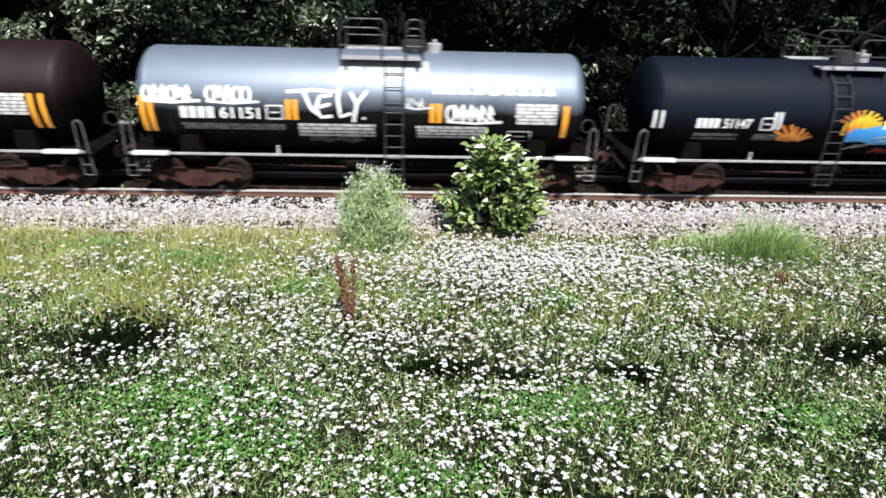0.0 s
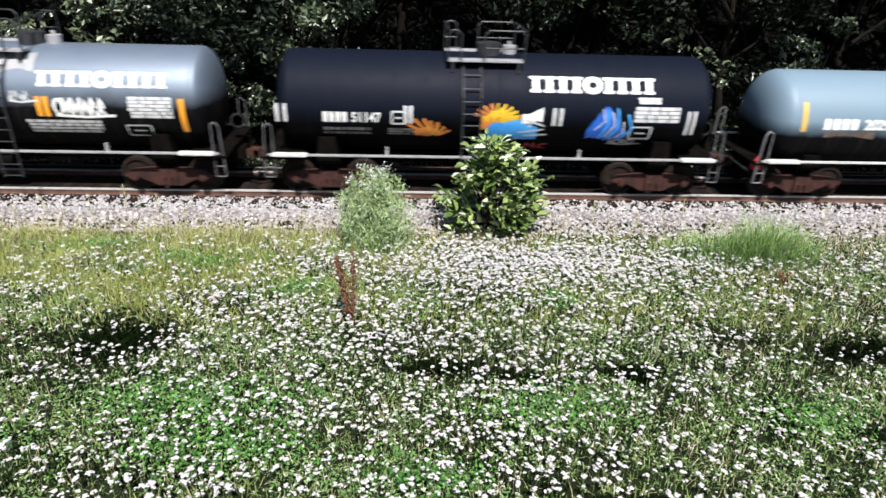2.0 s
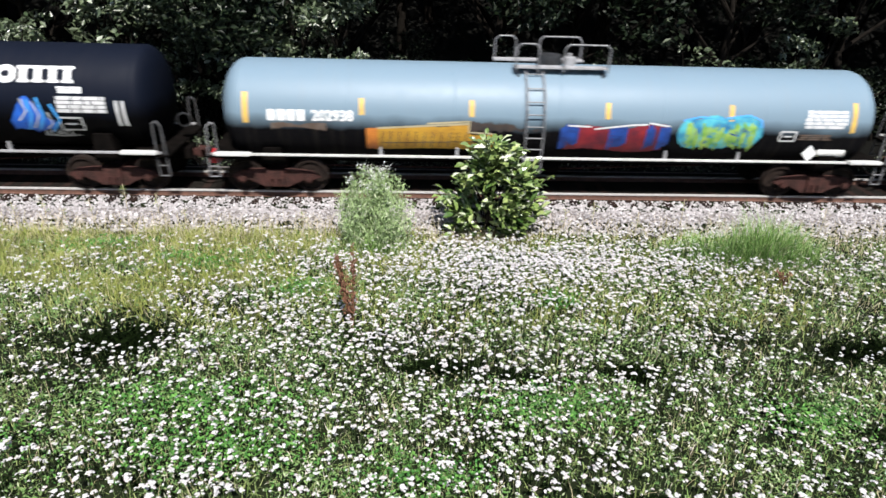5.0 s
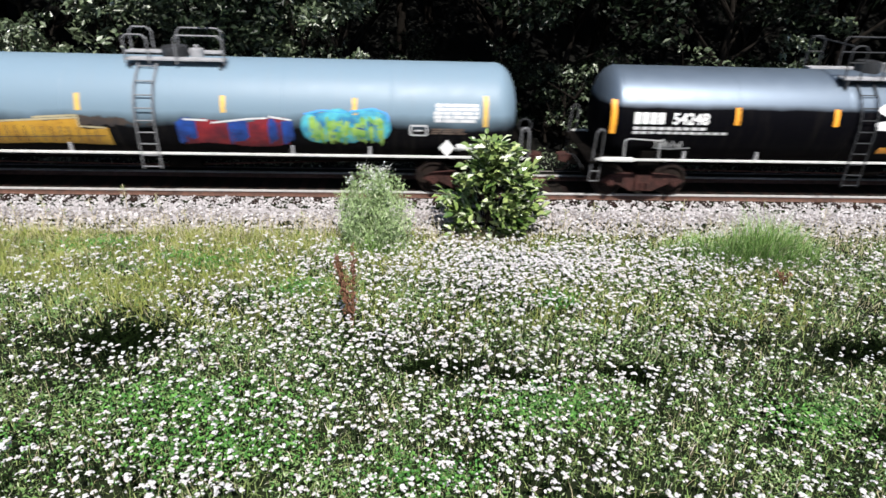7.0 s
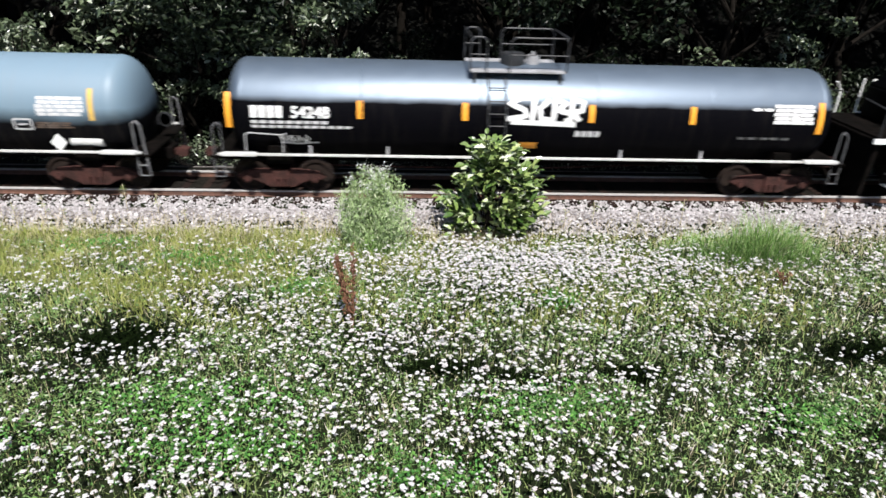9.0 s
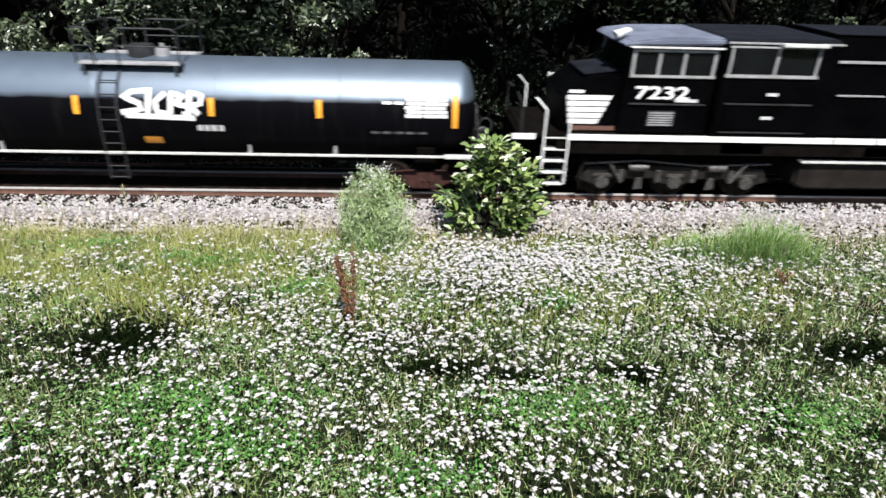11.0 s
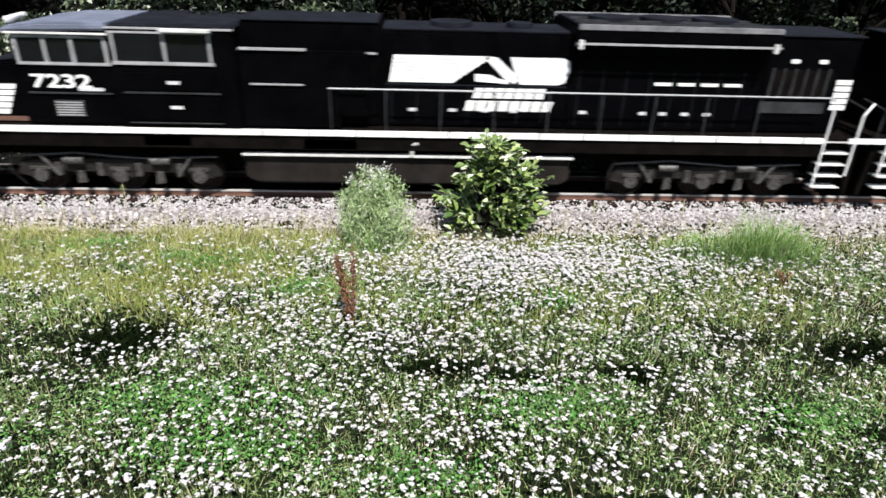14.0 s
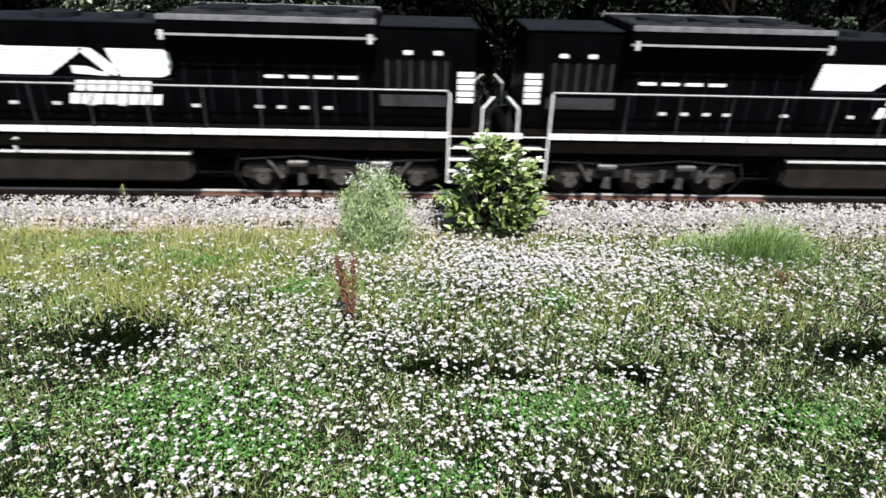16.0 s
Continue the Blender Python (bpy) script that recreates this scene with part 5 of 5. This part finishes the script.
                P("step_tread", Geo().box(min(a, b) + 0.04, max(a, b) - 0.04, *sorted((s * 1.2, s * 1.55)), z, z + 0.025), M["pale"], "pale worn step tread", parent=st)
            P("step_rail", Geo().tube([(a, s * 1.57, 0.95), (a, s * 1.57, 2.65), (a + d * 0.28, s * 1.45, 2.95)], 0.027), M["white"], "white step handrail")
            P("step_rail", Geo().tube([(b, s * 1.57, 0.6), (b, s * 1.57, 3.04)], 0.027), M["white"], "white step handrail")
    for e in (-1, 1):
        x = 12.2 * e if e > 0 else -11.95
        for q in (-1, 1):
            P("end_rail", Geo().tube([(x, 1.35 * q, 1.9), (x, 1.35 * q, 2.75), (x, 0.4 * q, 2.85)], 0.022), M["dark_steel"], "dark end handrail")
        P("pilot", Geo().prism([(x, 0.3), (x + 0.12 * e, 0.3), (x + 0.05 * e, 1.9), (x - 0.1 * e, 1.9)], -1.4, 1.4), M["black"], "black pilot plate", 0.02)
        P("end_plate", Geo().box(min(x - 0.35 * e, x + 0.25 * e), max(x - 0.35 * e, x + 0.25 * e), -1.56, -1.5, 1.86, 2.0), M["white"])
        cp = Geo().box(min(x, x + e * 0.35), max(x, x + e * 0.35), -0.1, 0.1, 0.76, 0.96).box(min(x + e * 0.3, x + e * 0.55), max(x + e * 0.3, x + e * 0.55), -0.17, 0.15, 0.7, 1.0)
        P("coupler", cp, M["rust"], "rusty knuckle coupler", 0.015)
        P("air_hose", Geo().tube([(x, -0.5, 0.9), (x + e * 0.3, -0.5, 0.6), (x + e * 0.5, -0.4, 0.55)], 0.03), M["black"])
    # fuel tank and trucks
    P("fuel_tank", Geo().prism([(-4.2, 1.25), (4.48, 1.25), (4.48, 0.55), (4.2, 0.4), (-3.9, 0.4), (-4.2, 0.55)], -1.3, 1.3), M["tank_side"], "dusty fuel tank", 0.08)
    P("tank_ledge", Geo().box(-4.2, 4.5, -1.44, -1.25, 1.25, 1.31).box(-4.2, 4.5, 1.25, 1.44, 1.25, 1.31), M["pale"], "pale ledge along the tank")
    P("air_box", Geo().box(-2.6, -1.2, -1.5, -1.1, 1.46, 1.76), M["rust"], "rusty brown equipment box", 0.02)
    P("filler_pipe", Geo().tube([(0.2, -1.46, 1.3), (0.2, -1.46, 1.62), (0.35, -1.5, 1.66)], 0.045), M["pale"])
    P("sand_box", Geo().box(-6.6, -5.4, -1.5, -1.2, 1.5, 1.8), M["black"], "", 0.02)
    for c in (-7.5, 8.3):
        g = Geo()
        for s in (-1, 1):
            yy = sorted((s * 1.0, s * 1.13))
            g.prism([(c - 2.65, 0.55), (c - 2.5, 0.95), (c - 1.5, 1.0), (c - 1.2, 0.82), (c - 0.8, 1.0), (c + 0.8, 1.0), (c + 1.2, 0.82), (c + 1.5, 1.0), (c + 2.5, 0.95), (c + 2.65, 0.55), (c + 2.2, 0.42),
                     (c + 1.7, 0.62), (c + 0.6, 0.62), (c + 0.3, 0.45), (c - 0.3, 0.45), (c - 0.6, 0.62), (c - 1.7, 0.62), (c - 2.2, 0.42)], *yy)
        g.box(c - 0.5, c + 0.5, -0.95, 0.95, 0.5, 1.05)
        bogie = P("bogie_frame", g, M["bogie"], "grimy cast bogie frame", 0.025)
        for s in (-1, 1):
            for a in (-2.05, 0, 2.05):
                P("axle_box", Geo().rod((c + a, s * 1.0, 0.53), (c + a, s * 1.2, 0.53), 0.19, 14).box(c + a - 0.25, c + a + 0.25, *sorted((s * 1.05, s * 1.17)), 0.68, 0.78), M["axle_grey"], "oily axle box", 0.01, parent=bogie)
            for a in (-1.55, -0.5, 0.5, 1.55):
                P("spring", Geo().rod((c + a, s * 1.15, 0.55), (c + a, s * 1.15, 0.9), 0.085, 12), M["axle_grey"], parent=bogie)
            for a in (-1.35, 0.85):
                P("brake_cylinder", Geo().rod((c + a, s * 1.2, 0.98), (c + a + 0.5, s * 1.2, 0.98), 0.11, 14), M["axle_grey"], "", 0.01, parent=bogie)
            for a in (-1.02, 1.02):
                P("brake_shoe", Geo().prism([(c + a - 0.12, 0.3), (c + a + 0.12, 0.34), (c + a + 0.08, 0.66), (c + a - 0.08, 0.66)], *sorted((s * 1.12, s * 1.18))), M["axle_grey"], "", 0.01, parent=bogie)
                P("damper", Geo().rod((c + a * 1.5, s * 1.22, 0.55), (c + a * 1.9, s * 1.22, 1.15), 0.05, 10), M["axle_grey"], "grey slanted damper", parent=bogie)
            P("sand_pipe", Geo().tube([(c - 2.6, s * 1.24, 1.2), (c - 2.75, s * 1.24, 0.7), (c - 2.6, s * 0.95, 0.2)], 0.026), M["bogie"], parent=bogie)
            P("brake_pipe", Geo().tube([(c - 2.6, s * 1.2, 1.08), (c - 1.0, s * 1.2, 1.18), (c + 0.6, s * 1.2, 1.05), (c + 2.6, s * 1.2, 1.12)], 0.03), M["axle_grey"], parent=bogie)
        for a in (-2.05, 0, 2.05):
            wheelset(lo, k * (c + a), True)
    # horn and roof bits
    P("horn", Geo().rod((-9.6, -0.6, 4.45), (-9.25, -0.6, 4.6), 0.1, 12, 0.05).rod((-9.6, -0.8, 4.45), (-9.25, -0.8, 4.6), 0.1, 12, 0.05), M["pale"], "pale roof horn")
    return lo


# ---- bushes by the track ----
def leaf_mesh(name, material, aspect=0.36, fold=0.12):
    pts = [(0, 0, 0), (0.25, 0.8 * aspect / 2 * 1.6, fold * 0.6), (0.6, aspect / 2 * 1.5, fold), (1.0, 0, -0.1), (0.6, -aspect / 2 * 1.5, fold), (0.25, -0.8 * aspect / 2 * 1.6, fold * 0.6), (0.5, 0, 0.0)]
    return mesh_of(name, Geo().add(pts, [(0, 1, 6), (1, 2, 6), (2, 3, 6), (3, 4, 6), (4, 5, 6), (5, 0, 6)]), material)


def broadleaf_bush(x, y):
    z0 = float(ground_z(np.array(x), np.array(y)))
    b = thing("bush", "dense broad-leaved green bush beside the ballast", "bush", pose(x, y, z0))
    rnd = random.Random(5)
    tips = []
    for i in range(44):
        a = rnd.uniform(0, 6.283)
        h = rnd.uniform(0.35, 2.35)
        reach = 1.24 * math.sin(math.pi * min(0.97, 0.2 + 0.74 * h / 2.45)) ** 0.75 * rnd.uniform(0.72, 1.0)
        if h > 1.9:
            reach *= 0.55
        tip = Vector((reach * math.cos(a), reach * 0.85 * math.sin(a), h))
        mid = Vector((reach * 0.35 * math.cos(a), reach * 0.3 * math.sin(a), h * 0.55))
        part("branch", Geo().rod((0.05 * math.cos(a), 0.05 * math.sin(a), 0), mid, 0.025, 5, 0.016).rod(mid, tip, 0.016, 5, 0.008), M["bark"], b)
        tips.append((mid, tip))
    me = leaf_mesh("leaf", M["bush_leaf"])
    poses = []
    for mid, tip in tips:
        for j in range(36):
            u = rnd.uniform(0.3, 1.08)
            p = mid.lerp(tip, u) + Vector((rnd.gauss(0, 0.14), rnd.gauss(0, 0.14), rnd.gauss(0, 0.11)))
            out = Vector((p.x, p.y, 0)).normalized() + Vector((rnd.gauss(0, 0.55), rnd.gauss(0, 0.55), rnd.uniform(-0.25, 1.2)))
            k = rnd.uniform(0.18, 0.32)
            poses.append(Matrix.LocRotScale(p, out.to_track_quat("X", "Z") @ Euler((rnd.uniform(-0.6, 0.6), 0, 0)).to_quaternion(), (k, k, k)))
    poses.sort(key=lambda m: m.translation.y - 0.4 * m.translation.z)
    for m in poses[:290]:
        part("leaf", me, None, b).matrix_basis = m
    # rear and inner leaves, joined, in the shade-darkened green
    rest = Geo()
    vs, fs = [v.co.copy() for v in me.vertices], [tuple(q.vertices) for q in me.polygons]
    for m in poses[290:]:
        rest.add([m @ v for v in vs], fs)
    tagged(part("leaf_mass", rest, M["bush_leaf_shaded"], b, "inner mass of broad leaves, green darkened for shade"), kind="stuff")
    o = part("top_shoot", Geo().rod((-0.12, 0, 1.6), (-0.18, 0.02, 2.65), 0.014, 5, 0.006), M["bark"], b)
    for j in range(9):
        u = rnd.uniform(0.2, 1)
        p = Vector((-0.12, 0, 1.9)).lerp(Vector((-0.18, 0.02, 2.65)), u)
        o = part("leaf", me, None, b)
        d = Vector((rnd.gauss(0, 1), rnd.gauss(0, 1), 0.9))
        o.matrix_basis = Matrix.LocRotScale(p, d.to_track_quat("X", "Z"), [0.2] * 3)


def feathery_shrub(x, y):
    z0 = float(ground_z(np.array(x), np.array(y)))
    b = thing("shrub", "wispy pale green shrub with fluffy seed tops", "shrub", pose(x, y, z0))
    rnd = random.Random(15)
    g = Geo()
    C, T = [], []
    for i in range(88):
        a, r = rnd.uniform(0, 6.283), rnd.uniform(0, 1) ** 0.6
        h = 2.05 - 0.75 * r ** 2 + rnd.uniform(-0.4, 0.15)
        p0 = Vector((0.85 * r * math.cos(a), 0.5 * r * math.sin(a), 0))
        p1 = Vector((1.0 * r * math.cos(a), 0.75 * r * math.sin(a), h))
        part("stem", Geo().rod(p0, p1, 0.009, 4, 0.004), M["shrub_leaf"], b)
        for j in range(150):
            u = rnd.uniform(0.02, 1.0)
            C.append(p0.lerp(p1, u) + Vector((rnd.gauss(0, 0.06), rnd.gauss(0, 0.05), rnd.gauss(0, 0.03))))
        if h > 1.55 and i % 3 == 0:
            for j in range(26):
                T.append(p1 + Vector((rnd.gauss(0, 0.05), rnd.gauss(0, 0.05), rnd.gauss(0.03, 0.05))))
    V, F = leaf_cloud(np.array([tuple(c) for c in C]), rng.uniform(0.06, 0.13, len(C)), 1.2, 4.5)
    tagged(part("leaves", bulk("leaves", V, F, M["shrub_leaf"]), None, b, "narrow feathery leaves"), kind="stuff")
    V, F = leaf_cloud(np.array([tuple(c) for c in T]), rng.uniform(0.02, 0.05, len(T)), 1.0, 1.5)
    tagged(part("seed_tops", bulk("seed_tops", V, F, M["pale"]), None, b, "fluffy pale seed tops"), kind="stuff")


def dock_plant(x, y, h=1.25, seed=2, n=7):
    z0 = float(ground_z(np.array(x), np.array(y)))
    b = thing("dock_plant", "dry rust-brown dock plant standing in the meadow", "dock plant", pose(x, y, z0), "dry dock plants")
    rnd = random.Random(seed)
    g = Geo()
    C = []
    for i in range(n):
        a = rnd.uniform(0, 6.283)
        hh = h * rnd.uniform(0.68, 1.0)
        tip = Vector((0.17 * math.cos(a) - 0.1, 0.14 * math.sin(a), hh))
        g.rod((0, 0, 0), tip, 0.011, 5, 0.005)
        for j in range(46):
            u = rnd.uniform(0.3, 1.0)
            C.append(tip * u + Vector((rnd.gauss(0, 0.034), rnd.gauss(0, 0.034), 0)))
    tagged(part("stalk", g, M["dock"], b, "rust-brown stalks"), kind="stuff")
    V, F = leaf_cloud(np.array([tuple(c) for c in C]), rng.uniform(0.04, 0.085, len(C)), 1.0, 1.6)
    tagged(part("seed_head", bulk("seed_head", V, F, M["dock"]), None, b, "dense rust-brown seed mass"), kind="stuff")


def grass_tuft(x, y, rx, ry, h, n, label, material, lean=0.6):
    a, r = rng.uniform(0, 6.283, n), rng.uniform(0, 1, n) ** 0.7
    px, py = x + rx * r * np.cos(a), y + ry * r * np.sin(a)
    V, F = blades(px, py, ground_z(px, py), h * rng.uniform(0.3, 1.15, n) * (1.1 - 0.6 * r), rng.uniform(0.008, 0.017, n), lean, 0.9)
    tagged(new("grass_tuft", bulk("grass_tuft", V, F, material)), label, "grass", "tall grass tufts", kind="stuff")


def thin_weed(x, y, h, seed):
    z0 = float(ground_z(np.array(x), np.array(y)))
    b = thing("weed_stalk", "thin dark weed stalk growing from the ballast", "weed", pose(x, y, z0), "weeds on the ballast")
    rnd = random.Random(seed)
    g = Geo().tube([(0, 0, 0), (0.02, 0, h * 0.5), (0.0, 0.01, h)], 0.008, 5)
    for i in range(5):
        z = h * rnd.uniform(0.3, 0.95)
        a = rnd.uniform(0, 6.28)
        g.rod((0.01, 0, z), (0.12 * math.cos(a), 0.1 * math.sin(a), z + 0.1), 0.005, 4, 0.002)
    part("stalk", g, M["straw"], b)
    C = np.array([(rnd.gauss(0, 0.05), rnd.gauss(0, 0.05), h * rnd.uniform(0.4, 1.0)) for i in range(26)])
    V, F = leaf_cloud(C, rng.uniform(0.03, 0.08, 26), 0.8, 3)
    tagged(part("leaves", bulk("leaves", V, F, M["grass"]), None, b), kind="stuff")


# ---- woods behind the track ----
def crown_points(rnd_seed, blobs, n):
    r = np.random.default_rng(rnd_seed)
    out = []
    tot = sum(b[3] ** 2 for b in blobs)
    for cx, cy, cz, R in blobs:
        k = int(n * R * R / tot)
        d = r.normal(size=(k, 3))
        d /= np.linalg.norm(d, axis=1)[:, None]
        out.append(np.array([cx, cy, cz]) + d * (R * r.uniform(0.45, 1.0, (k, 1)) ** 0.6) * [1, 1, 0.75])
    return np.concatenate(out)


def tree(x, y, h, spread, seed, leaves, label, low=0.35, leaf=(0.16, 0.34), leaves_of=None):
    z0 = float(ground_z(np.array(x), np.array(y))) - 0.05
    t = thing("tree", label, "tree", pose(x, y, z0), "trees of the wood")
    rnd = random.Random(seed)
    g = Geo()
    r0 = 0.05 + h * 0.014
    pts = [Vector((rnd.gauss(0, 0.12) * i, rnd.gauss(0, 0.12) * i, h * 0.8 * i / 5)) for i in range(6)]
    for i in range(5):
        g.rod(pts[i], pts[i + 1], r0 * (1 - i / 6), 9, r0 * (1 - (i + 1) / 6))
    blobs = []
    for i in range(13):
        u = rnd.uniform(low, 1.0)
        a = rnd.uniform(0, 6.283)
        base = pts[min(4, int(u * 4.4))]
        reach = spread * rnd.uniform(0.45, 1.0) * (1.15 - 0.5 * u)
        tip = Vector((base.x + reach * math.cos(a), base.y + reach * math.sin(a), h * (u * 0.85 + 0.1)))
        mid = base.lerp(tip, 0.5) + Vector((0, 0, -0.15))
        g.rod(base, mid, r0 * 0.4, 6, r0 * 0.25).rod(mid, tip, r0 * 0.25, 6, r0 * 0.08)
        blobs.append((tip.x, tip.y, tip.z, spread * rnd.uniform(0.28, 0.5)))
    part("trunk", g, M["bark"], t, "grey-brown trunk and limbs", smooth=True)
    C = crown_points(seed, blobs, leaves)
    V, F = leaf_cloud(C, rng.uniform(*leaf, len(C)), 0.6, 2.1)
    tagged(part("crown", bulk("crown", V, F, leaves_of or M["shade_wood_leaf"]), None, t, "leafy crown, its green toned for sun and shade"), kind="stuff")
    return t


def woods():
    rnd = random.Random(77)
    i = 0
    # Tall crowns, out of view, shade the strip below; leaf tone adds shade.
    for row, (y, h, sp, nl) in enumerate(((5.4, 9.5, 3.5, 5200), (9.0, 12.0, 3.6, 3600), (13.5, 14.0, 4.0, 2600))):
        x = -30 + row * 1.7
        while x < 36:
            tree(x + rnd.uniform(-0.8, 0.8), y + rnd.uniform(-0.8, 0.8), h * rnd.uniform(0.85, 1.2), sp, 100 + i, nl, "tall woodland tree with shade painted into its leaves", 0.34 if row else 0.46, (0.18, 0.36))
            i += 1
            x += rnd.uniform(3.2, 4.6)
    # undergrowth at the wood's edge
    for j in range(34):
        x, y = -18 + j * 1.15 + rnd.uniform(-0.6, 0.6), rnd.uniform(4.6, 7.0)
        tree(x, y, rnd.uniform(2.2, 4.0), rnd.uniform(0.9, 1.5), 300 + j, 950, "scrubby sapling at the wood's edge, leaves darkened for shade", 0.12, (0.1, 0.22))
    # lighter leaf copies where the edge is meant to be sunlit
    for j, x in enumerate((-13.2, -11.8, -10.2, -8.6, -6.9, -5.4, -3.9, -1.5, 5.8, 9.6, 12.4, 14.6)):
        tree(x, rnd.uniform(3.4, 4.2), rnd.uniform(2.4, 4.4), rnd.uniform(0.8, 1.2), 400 + j, 720 if x < 0 else 380, "leafy sapling at the wood's edge, leaves lightened for sun", 0.3, (0.12, 0.26), M["edge_leaf"])
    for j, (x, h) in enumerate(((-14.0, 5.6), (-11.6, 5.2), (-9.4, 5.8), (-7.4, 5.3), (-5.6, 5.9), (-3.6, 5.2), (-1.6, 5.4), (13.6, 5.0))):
        tree(x, 4.3 + 0.2 * (j % 3), h, 1.45 if x < 0 else 0.9, 440 + j, 950 if x < 0 else 420, "leafy young tree at the wood's edge, leaves lightened for sun", 0.5, (0.16, 0.34), M["edge_leaf"])
    # weeds along the far foot of the ballast
    n = 17000
    x, y = rng.uniform(-16, 19, n), rng.uniform(1.8, 3.4, n)
    k = rng.uniform(0, 1, n) < np.clip(0.5 + 0.6 * waves(x * 1.7, y * 2 + 1), 0.05, 1)
    x, y = x[k], y[k]
    C = np.stack([x, y, ground_z(x, y) + rng.uniform(0.05, 0.95, len(x)) * np.clip(0.6 + 0.5 * waves(x * 2.3 + 1, y), 0.1, 1)], -1)
    V, F = leaf_cloud(C, rng.uniform(0.06, 0.16, len(x)), 0.6, 2.4)
    tagged(new("track_side_weeds", bulk("track_side_weeds", V, F, M["edge_leaf"])), "low weeds along the far foot of the ballast", "weeds", kind="stuff")
    # dense wood beyond, its shade put into the leaf colour
    n = 60000
    x, y = rng.uniform(-70, 80, n), rng.uniform(15, 40, n)
    C = np.stack([x, y, ground_z(x, y) + rng.uniform(0, 14, n)], -1)
    V, F = leaf_cloud(C, rng.uniform(0.5, 1.1, n), 0.6, 1.8)
    tagged(new("far_wood", bulk("far_wood", V, F, M["shade_wood_leaf"])), "deep wood behind the first trees, leaves darkened for shade", "woodland", kind="stuff")
    # tall wood behind the viewpoint, which the glossy tanks mirror
    n = 26000
    x, y = rng.uniform(-120, 120, n), rng.uniform(-62, -46, n)
    top = 19 + 3.5 * np.sin(x * 0.21) + 2 * np.sin(x * 0.63 + 1)
    C = np.stack([x, y, rng.uniform(0, 1, n) * top - 0.4], -1)
    V, F = leaf_cloud(C, rng.uniform(1.1, 2.2, n), 0.6, 1.6)
    tagged(new("wood_across_the_meadow", bulk("wood_across_the_meadow", V, F, M["shade_wood_leaf"])), "tall wood on the other side of the meadow", "woodland", kind="stuff")


cars()
locomotive(69.18, False, "black diesel locomotive with white stripes and emblem")
locomotive(94.1, True, "black diesel locomotive coupled back to back")
broadleaf_bush(2.36, -2.62)
feathery_shrub(-0.45, -3.45)
dock_plant(-0.72, -7.05, 1.95, 2, 12)
dock_plant(8.7, -5.5, 0.6, 9, 3)
grass_tuft(8.8, -4.2, 1.6, 0.55, 1.5, 2300, "tall wispy green grass tuft beside the ballast", M["tuft"], 0.8)
grass_tuft(7.3, -3.9, 1.1, 0.4, 0.8, 700, "wispy pale green grass tuft by the stones", M["tuft"])
grass_tuft(-0.5, -3.9, 1.1, 0.5, 0.75, 1300, "grass round the foot of the shrub", M["tuft"])
grass_tuft(2.3, -3.1, 1.5, 0.3, 0.5, 600, "pale grass at the foot of the bush", M["straw"])
for j, (wx, wy, wh) in enumerate(((-7.05, -1.75, 0.75), (-6.2, -1.9, 0.6), (-8.9, -2.2, 0.7), (-9.6, -2.3, 0.6), (5.2, -2.2, 0.7), (4.4, -2.4, 0.6), (7.6, -2.2, 0.8), (-2.4, -2.4, 0.5), (-7.8, -2.1, 0.55), (-8.3, -2.45, 0.5), (-5.4, -2.3, 0.45), (-10.2, -2.4, 0.7), (6.3, -2.5, 0.6), (11.4, -2.4, 0.7), (3.9, -2.0, 0.5))):
    thin_weed(wx, wy, wh, j)
woods()
flowers()
meadow()
track()


def motions():
    steps = [i * 0.1 for i in range(161)]
    for car, x0 in CARS:
        walk(car, [(t, pose(x0 - gone(t), 0, 0)) for t in steps[::5]])
    for w, x, r in WHEELS:
        walk(w, [(t, pose(x, 0, r, 0, -math.degrees(gone(t) / r), 0)) for t in steps])


motions()
